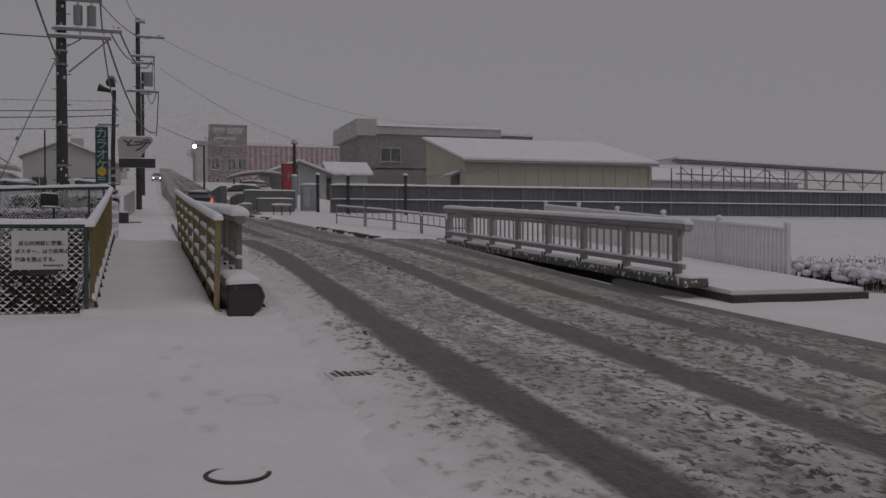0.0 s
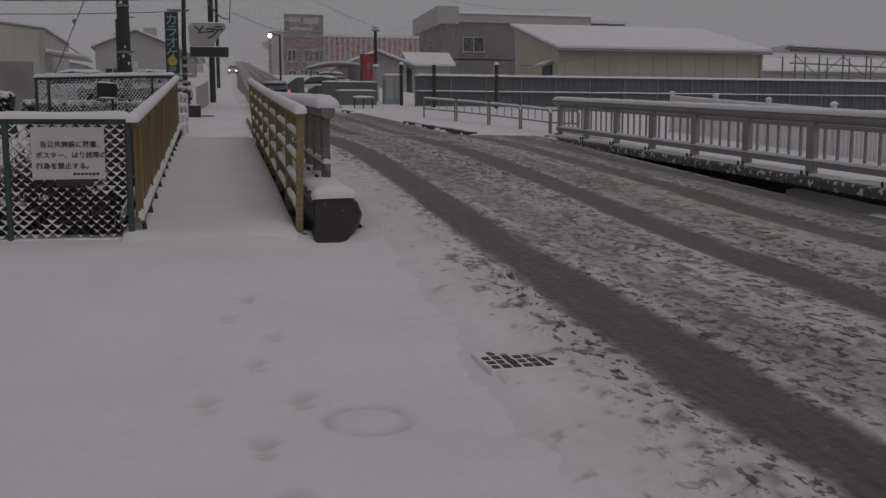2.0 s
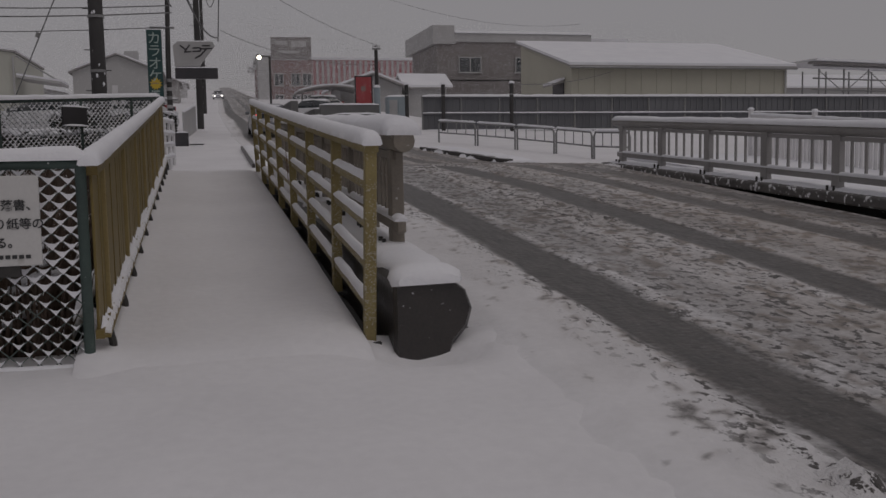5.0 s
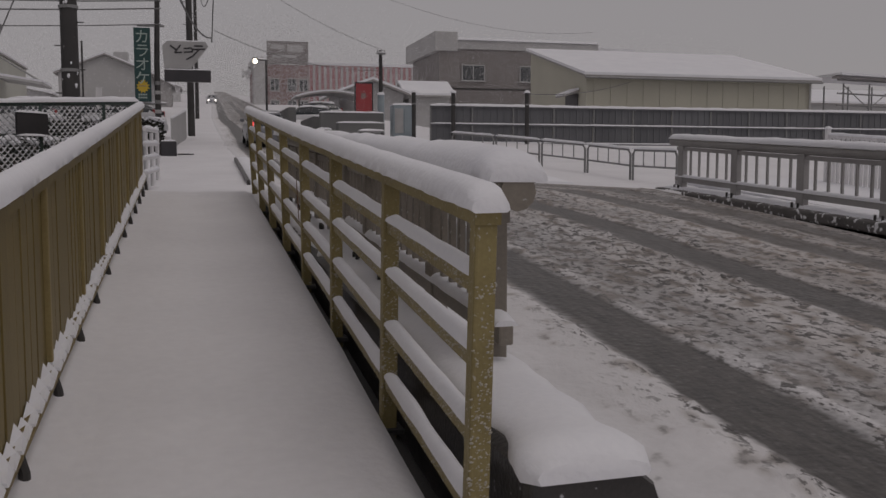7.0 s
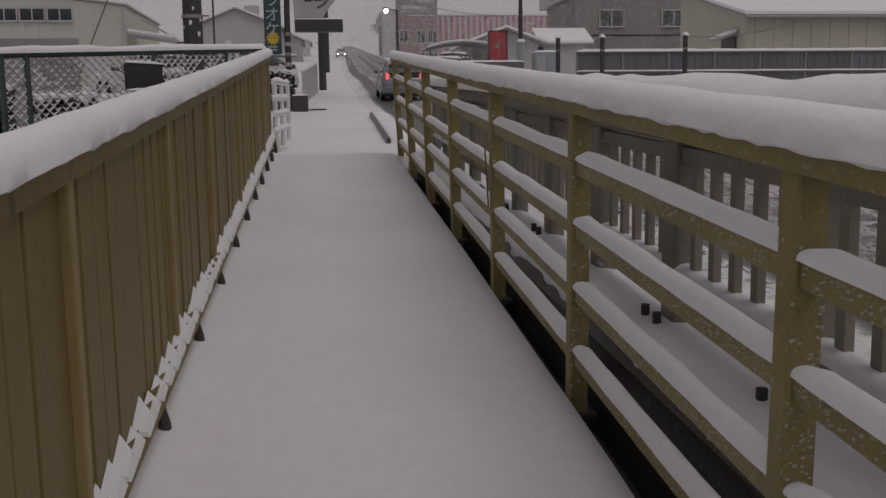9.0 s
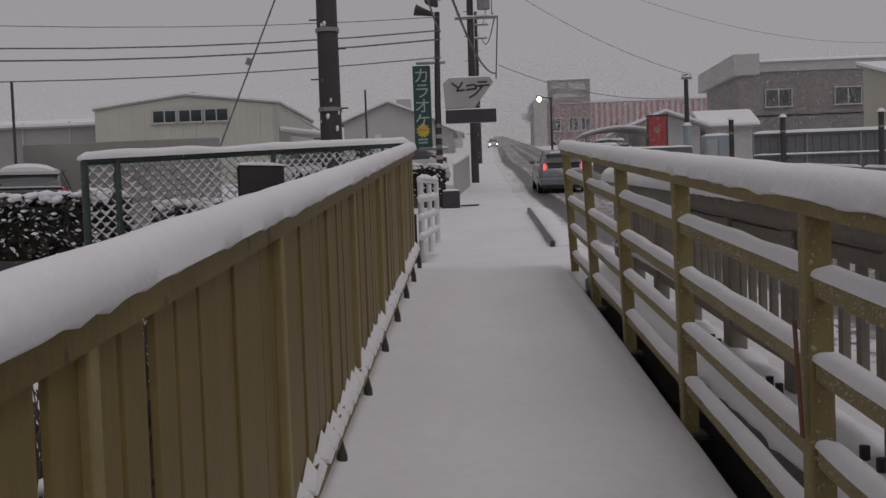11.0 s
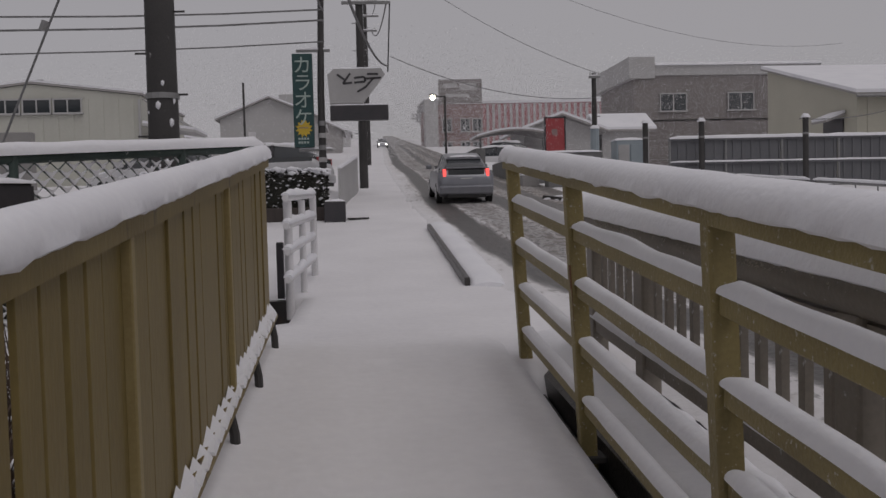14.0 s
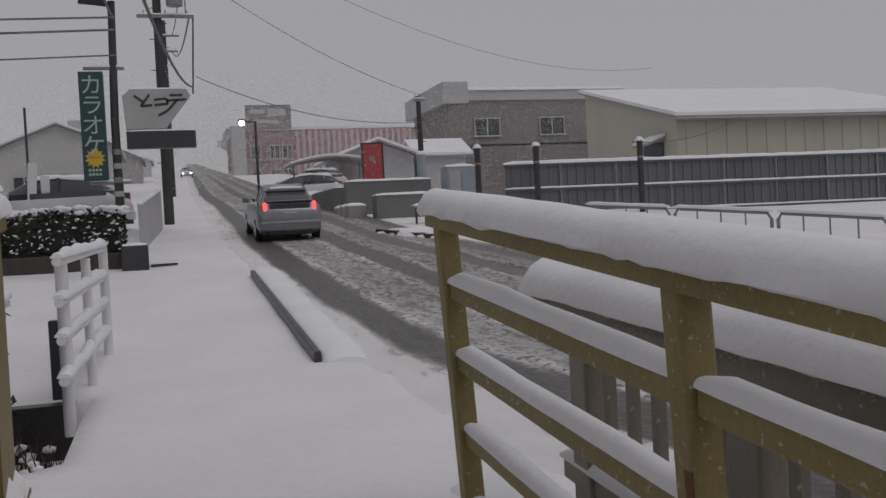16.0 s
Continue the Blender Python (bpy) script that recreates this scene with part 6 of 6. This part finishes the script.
cab = thing("switch_cabinet", (8.85, 37.5, gz(37)), "pale blue-grey steel cabinet with snow on top", "cabinet")
part("body", B(8.38, 9.28, 37.2, 37.9, gz(37) - 0.2, 3.95, 0.02), BLUEBOX, cab)
part("door", B(8.44, 8.80, 37.17, 37.2, gz(37) + 0.25, 3.8, 0.006), SIGNGREY, cab)
part("door", B(8.85, 9.22, 37.17, 37.2, gz(37) + 0.25, 3.8, 0.006), BLUEBOX, cab)
part("cabinet_snow", R((8.36, 37.55, 3.95), (9.3, 37.55, 3.95), 0.75, 0.10), SNOW, cab, soft=True)

# pipe guard rail round the corner
pts = [(10.55, 16.9), (10.3, 18.7), (9.95, 20.6), (9.45, 22.6), (8.8, 24.7), (8.0, 26.7)]
for i in range(5):
    a, b = Vector((*pts[i], gz(pts[i][1]))), Vector((*pts[i + 1], gz(pts[i + 1][1])))
    d = (b - a) * 0.03
    a, b = a + d, b - d
    up = Vector((0, 0, 1))
    q = thing("pipe_barrier", (a + b) / 2, "white-grey bent pipe barrier with snow on its top bar", "barrier", "pipe barriers")
    part("hoop", T([a - up * 0.2, a + up * 0.62, a + (b - a) * 0.04 + up * 0.72, b - (b - a) * 0.04 + up * 0.72, b + up * 0.62, b - up * 0.2], 0.03, 8), STEELGREY, q, soft=True)
    part("mid_bar", T([a + up * 0.34, b + up * 0.34], 0.024, 8), STEELGREY, q, soft=True)
    for k in (0.25, 0.5, 0.75):
        part("stay", T([a.lerp(b, k) + up * 0.34, a.lerp(b, k) + up * 0.71], 0.014, 6), STEELGREY, q)
    part("bar_snow", R(a + up * 0.74, b + up * 0.74, 0.08, 0.06, seed=i), SNOW, q, soft=True)
for x0, y0, x1, y1 in ((4.85, 31.3, 5.55, 29.2), (7.45, 17.4, 6.6, 23.0)):
    q = thing("snow_heap", ((x0 + x1) / 2, (y0 + y1) / 2, gz((y0 + y1) / 2)), "low dirty heap of ploughed snow at the road edge", "snow heap", "snow heaps", "stuff")
    part("heap", R((x0 + 0.35, y0, gz(y0) - 0.02), (x1 + 0.35, y1, gz(y1) - 0.02), 1.0, 0.14, step=0.2, rough=0.8), SNOW, q, soft=True)
    part("dark_edge", P((x0, y0, gz(y0) + 0.05), (x1, y1, gz(y1) + 0.05), 0.25, 0.1), WETCONC, q, "wet dark kerb edge")

# low walls, red sign, canopy and small house
def low_wall(x0, x1, y0, y1, z1, label="low grey rendered wall with a cap of snow"):
    t = thing("low_wall", ((x0 + x1) / 2, y0, gz(y0)), label, "wall", "low walls")
    part("wall_body", B(x0, x1, y0, y1, gz(y0) - 0.4, z1, 0.015), DARKWALL, t)
    part("wall_snow", R((x0, (y0 + y1) / 2, z1), (x1, (y0 + y1) / 2, z1), abs(y1 - y0) + 0.06, 0.08, step=0.25), SNOW, t, soft=True)


low_wall(5.85, 7.75, 36.0, 36.6, 3.12)
low_wall(5.45, 8.2, 38.4, 38.8, 3.66)
low_wall(5.3, 5.75, 39.5, 44.5, 3.55)
low_wall(4.9, 5.3, 46.5, 56, 4.35)
for i in range(3):
    q = thing("step_block", (5.4, 37 - i * 0.4, gz(37)), "snow-covered low kerb block beside the wall", "kerb block", "kerb blocks")
    part("block", B(5.15, 5.7, 36.7 + i * 0.9, 37.3 + i * 0.9, gz(37) - 0.2, gz(37) + 0.35, 0.02), WALLGREY, q)
    part("block_snow", R((5.15, 37.0 + i * 0.9, gz(37) + 0.35), (5.7, 37.0 + i * 0.9, gz(37) + 0.35), 0.62, 0.1), SNOW, q, soft=True)
bn = thing("bench_frame", (6.5, 33.5, gz(33.5)), "small snowy metal bench by the low wall", "bench")
part("seat", B(6.25, 7.2, 33.3, 33.7, gz(33.5) + 0.42, gz(33.5) + 0.47), STEELGREY, bn)
part("seat_snow", R((6.25, 33.5, gz(33.5) + 0.47), (7.2, 33.5, gz(33.5) + 0.47), 0.4, 0.08), SNOW, bn, soft=True)
for x in (6.32, 6.72, 7.12):
    part("leg", T([(x, 33.4, gz(33.5) - 0.05), (x, 33.4, gz(33.5) + 0.43)], 0.03, 6), DARKSTEEL, bn)
rs = thing("red_sign", (8.33, 47, 3.3), "red upright sign panel with a dark frame behind the low walls", "sign")
part("panel", B(7.93, 8.73, 46.95, 47.1, 4.1, 5.56, 0.02), REDSIGN, rs)
part("frame", B(7.88, 7.93, 46.93, 47.12, 3.3, 5.6), DARKPANEL, rs)
part("frame", B(8.73, 8.78, 46.93, 47.12, 3.3, 5.6), DARKPANEL, rs)
part("frame", B(7.88, 8.78, 46.93, 47.12, 5.56, 5.62), DARKPANEL, rs)
part("emblem", B(8.18, 8.42, 46.93, 46.949, 4.85, 5.1), BRICKRED, rs, "faded emblem")
sm = gable_block("small_house", 7.9, 11.4, 52, 56, 3.4, 5.45, 6.1, WALLPALE, "small pale house with a hipped snowy roof", "y", 0.5, 0.12)
cn = thing("curved_canopy", (6.9, 50.5, 3.8), "curved carport canopy carrying snow", "canopy")
for i in range(10):
    a0, a1 = i / 10, (i + 1) / 10
    f = lambda a: Vector((5.3 + 3.6 * a, 50.5, 4.75 + 0.55 * math.sin(math.pi * (0.15 + 0.7 * a))))
    part("roof_panel", P(f(a0), f(a1), 2.6, 0.06), WALLGREY, cn)
    part("canopy_snow", P(f(a0) + Vector((0, 0, 0.075)), f(a1) + Vector((0, 0, 0.075)), 2.6, 0.08), SNOW, cn)
for x in (5.6, 8.5):
    part("leg", T([(x, 50.5, 3.4), (x, 50.5, 5.0)], 0.05, 6), STEELGREY, cn)

tw = thing("corner_building", (6.4, 73, 4.8), "faded red-brown three-storey building with a billboard on its roof", "building")
part("wall_shell", B(4.7, 8.3, 70, 78, 4.2, 8.7), BRICKRED, tw)
part("corner_pier", B(4.45, 5.3, 69.7, 71, 4.2, 9.0), WALLPALE, tw)
part("pier_snow", R((4.4, 70.3, 9.0), (5.4, 70.3, 9.0), 1.3, 0.12), SNOW, tw, soft=True)
bb = part("billboard", B(5.4, 8.25, 69.9, 70.15, 8.75, 10.3, 0.02), WALLTAUPE, tw, "weathered rooftop billboard")
for k, (x, z, w, h) in enumerate(((5.7, 9.75, 0.9, 0.3), (6.8, 9.6, 1.1, 0.45), (5.8, 9.15, 1.6, 0.2))):
    part("faded_shape", B(x, x + w, 69.88, 69.899, z, z + h), WALLPALE, bb)
part("billboard_snow", R((5.4, 70.02, 10.3), (8.25, 70.02, 10.3), 0.3, 0.06), SNOW, bb, soft=True)
for x in (5.6, 6.8, 7.6):
    window(tw, x, x + 0.6, 69.97, 6.9, 7.7)
    window(tw, x, x + 0.6, 69.97, 5.5, 6.2)
rb = thing("red_steel_hall", (13.5, 80, 4.8), "faded red corrugated steel hall with snow along its eave", "building")
part("wall_shell", B(8.7, 18.8, 76, 84, 4.2, 9.35), WALLRED, rb)
ribs(rb, 8.8, 18.7, 76, 4.4, 9.3, 0.42, WALLPALE, 0.06)
part("roof_snow", B(8.6, 18.9, 75.9, 84, 9.36, 9.55), SNOW, rb)
fs = gable_block("shop_house", 12.2, 14.6, 54, 57, 3.4, 5.6, 6.3, WALLPALE, "small pale outbuilding with a snowy roof", "x", 0.3, 0.12)

FAR_EYE = Vector((0.0, 9.5, 2.15))


def set_back(ob, k):
    """Moves a thing away along the sight line from the end of the footbridge and enlarges it to suit."""
    ob.matrix_basis = Matrix.Translation(FAR_EYE + Vector((-0.1, 0, 0.04)) + (ob.location - FAR_EYE) * k) @ Matrix.Scale(k, 4)


for ob, k in ((gy, 1.40), (fs, 1.40), (rb, 1.70), (tw, 1.75), (rs, 1.42), (sm, 1.42), (cn, 1.42), (sp, 1.30)):
    set_back(ob, k)

# far houses closing the street
for i, (x0, x1, y0, zt, m) in enumerate(((-6.5, -1.5, 92, 10.2, WALLGREY), (-7, -1, 125, 12.6, WALLPALE), (-24, -12, 90, 9.0, WALLPALE))):
    gable_block("far_house", x0, x1, y0, y0 + 8, 3.5, zt - 1.2, zt, m, "distant house under snow along the climbing street", "y", 0.3, 0.15)


def lamp_post(x, y, z, reach, label):
    t = thing("street_lamp", (x, y, gz(y)), label, "street lamp", "street lamps")
    part("shaft", T([(x, y, gz(y) - 0.2), (x, y, z + 0.1)], 0.07, 8), POLE, t)
    part("arm", T([(x, y, z + 0.05), (x + reach, y, z + 0.12)], 0.04, 6), POLE, t)
    hd = part("head", T([(x + reach, y - 0.05, z + 0.14), (x + reach, y - 0.02, z + 0.10)], 0.2, 12), DARKPANEL, t)
    bm = bmesh.new()
    bmesh.ops.create_icosphere(bm, subdivisions=2, radius=0.15, matrix=Matrix.Translation((x + reach, y - 0.12, z)))
    part("bulb", bm, LAMP, hd, "lit warm lamp", soft=True)


lamp_post(4.9, 60, 8.05, -0.7, "street lamp burning warm white in the snowfall")

# trees along the street in the distance
def bare_tree(x, y, h, label="bare snowy tree beside the street, its grey paled to imitate haze"):
    z = gz(y)
    t = thing("tree", (x, y, z), label, "tree", "street trees")
    part("trunk", T([(x, y, z - 0.2), (x + 0.1, y, z + h * 0.5), (x, y, z + h * 0.85)], 0.16, 8, 0.05), CROWN, t)
    bm, sn = bmesh.new(), bmesh.new()
    for i in range(46):
        f = rng.uniform(0.3, 0.95)
        a = rng.uniform(0, 6.28)
        L = h * 0.38 * (1.15 - f) * rng.uniform(0.6, 1.2)
        p0 = Vector((x, y, z + h * f * 0.85))
        p1_ = p0 + Vector((math.cos(a) * L, math.sin(a) * L, L * rng.uniform(0.2, 0.9)))
        tube(bm, [p0, p1_], 0.035, 4, 0.012)
        for k in range(14):
            q = p0.lerp(p1_, rng.uniform(0.25, 1.0)) + Vector((rng.uniform(-.3, .3), rng.uniform(-.3, .3), rng.uniform(-.2, .3)))
            leaf_cloud(bm, lambda p: True, 3, 0.16, q, (0.2, 0.2, 0.2))
            if rng.random() < 0.4:
                leaf_cloud(sn, lambda p: True, 2, 0.16, q + Vector((0, 0, 0.08)), (0.15, 0.15, 0.1))
    tagged(part("crown", bm, CROWN, t), kind="stuff")
    tagged(part("crown_snow", sn, SNOW, t), kind="stuff")
    return t


tree = bare_tree(11.5, 148, 7.5)
for x, y, k in ((15, 165, 1.1), (12.5, 182, 1.1)):
    copy_thing(tree, pose(x, y, gz(y), 0, 0, x * 50) @ Matrix.Scale(k, 4))
lamps = car("oncoming_car", CARPAINT, "distant car with its headlamps lit coming down the street", 0.04, REDSIGN)
lamps.matrix_basis = pose(2.75, 118, gz(118), -4.6, 0, 180) @ Matrix.Scale(0.7, 4)
for s in (-1, 1):
    bm = bmesh.new()
    bmesh.ops.create_icosphere(bm, subdivisions=2, radius=0.14, matrix=Matrix.Translation((s * 0.6, 4.42, 0.62)))
    hl = part("headlamp", bm, HEADLAMP, lamps, "lit headlamp", local=True, soft=True)


# ---- snowfall ----
def snowfall(name, n, ymin, ymax, height, size, seed, label):
    """Oversized flakes over the street that stand in for haze: one small triangle each."""
    rs_ = np.random.RandomState(seed)
    u = rs_.rand(n)
    y = 4 + np.sqrt((ymin - 4) ** 2 + u * ((ymax - 4) ** 2 - (ymin - 4) ** 2)) if ymin > 4 else ymin + u * (ymax - ymin)
    half = 0.66 * np.maximum(y - 2, 5) if ymin > 4 else np.full(n, 9.0)
    x = (rs_.rand(n) * 2 - 1) * half
    z = gz_all(np.minimum(y, 200)) * np.where(np.abs(x) < 13, 1, 0.75) + rs_.rand(n) * height
    c = np.stack([x, y, z], -1)[:, None, :]
    v = rs_.randn(n, 3, 3)
    v /= np.linalg.norm(v, axis=2, keepdims=True)
    p = (c + v * (size * (0.6 + 0.8 * rs_.rand(n))[:, None, None])).reshape(-1, 3)
    me = bpy.data.meshes.new(name)
    me.vertices.add(3 * n)
    me.vertices.foreach_set("co", p.reshape(-1).astype(np.float32))
    me.loops.add(3 * n)
    me.loops.foreach_set("vertex_index", np.arange(3 * n, dtype=np.int32))
    me.polygons.add(n)
    me.polygons.foreach_set("loop_start", np.arange(0, 3 * n, 3, dtype=np.int32))
    me.update(calc_edges=True)
    me.materials.append(SOFT)
    tagged(new(name, me), label, "snowfall", "", "stuff")


# Both layers lie far off only, to veil the distance like haze.
snowfall("falling_snow_haze", 900000, 56, 140, 7.5, 0.028, 5, "countless oversized snowflakes over the street, standing in for haze")
snowfall("falling_snow_haze", 330000, 94, 150, 10.0, 0.044, 9, "dense oversized snowflakes standing in for haze at the far end of the street")
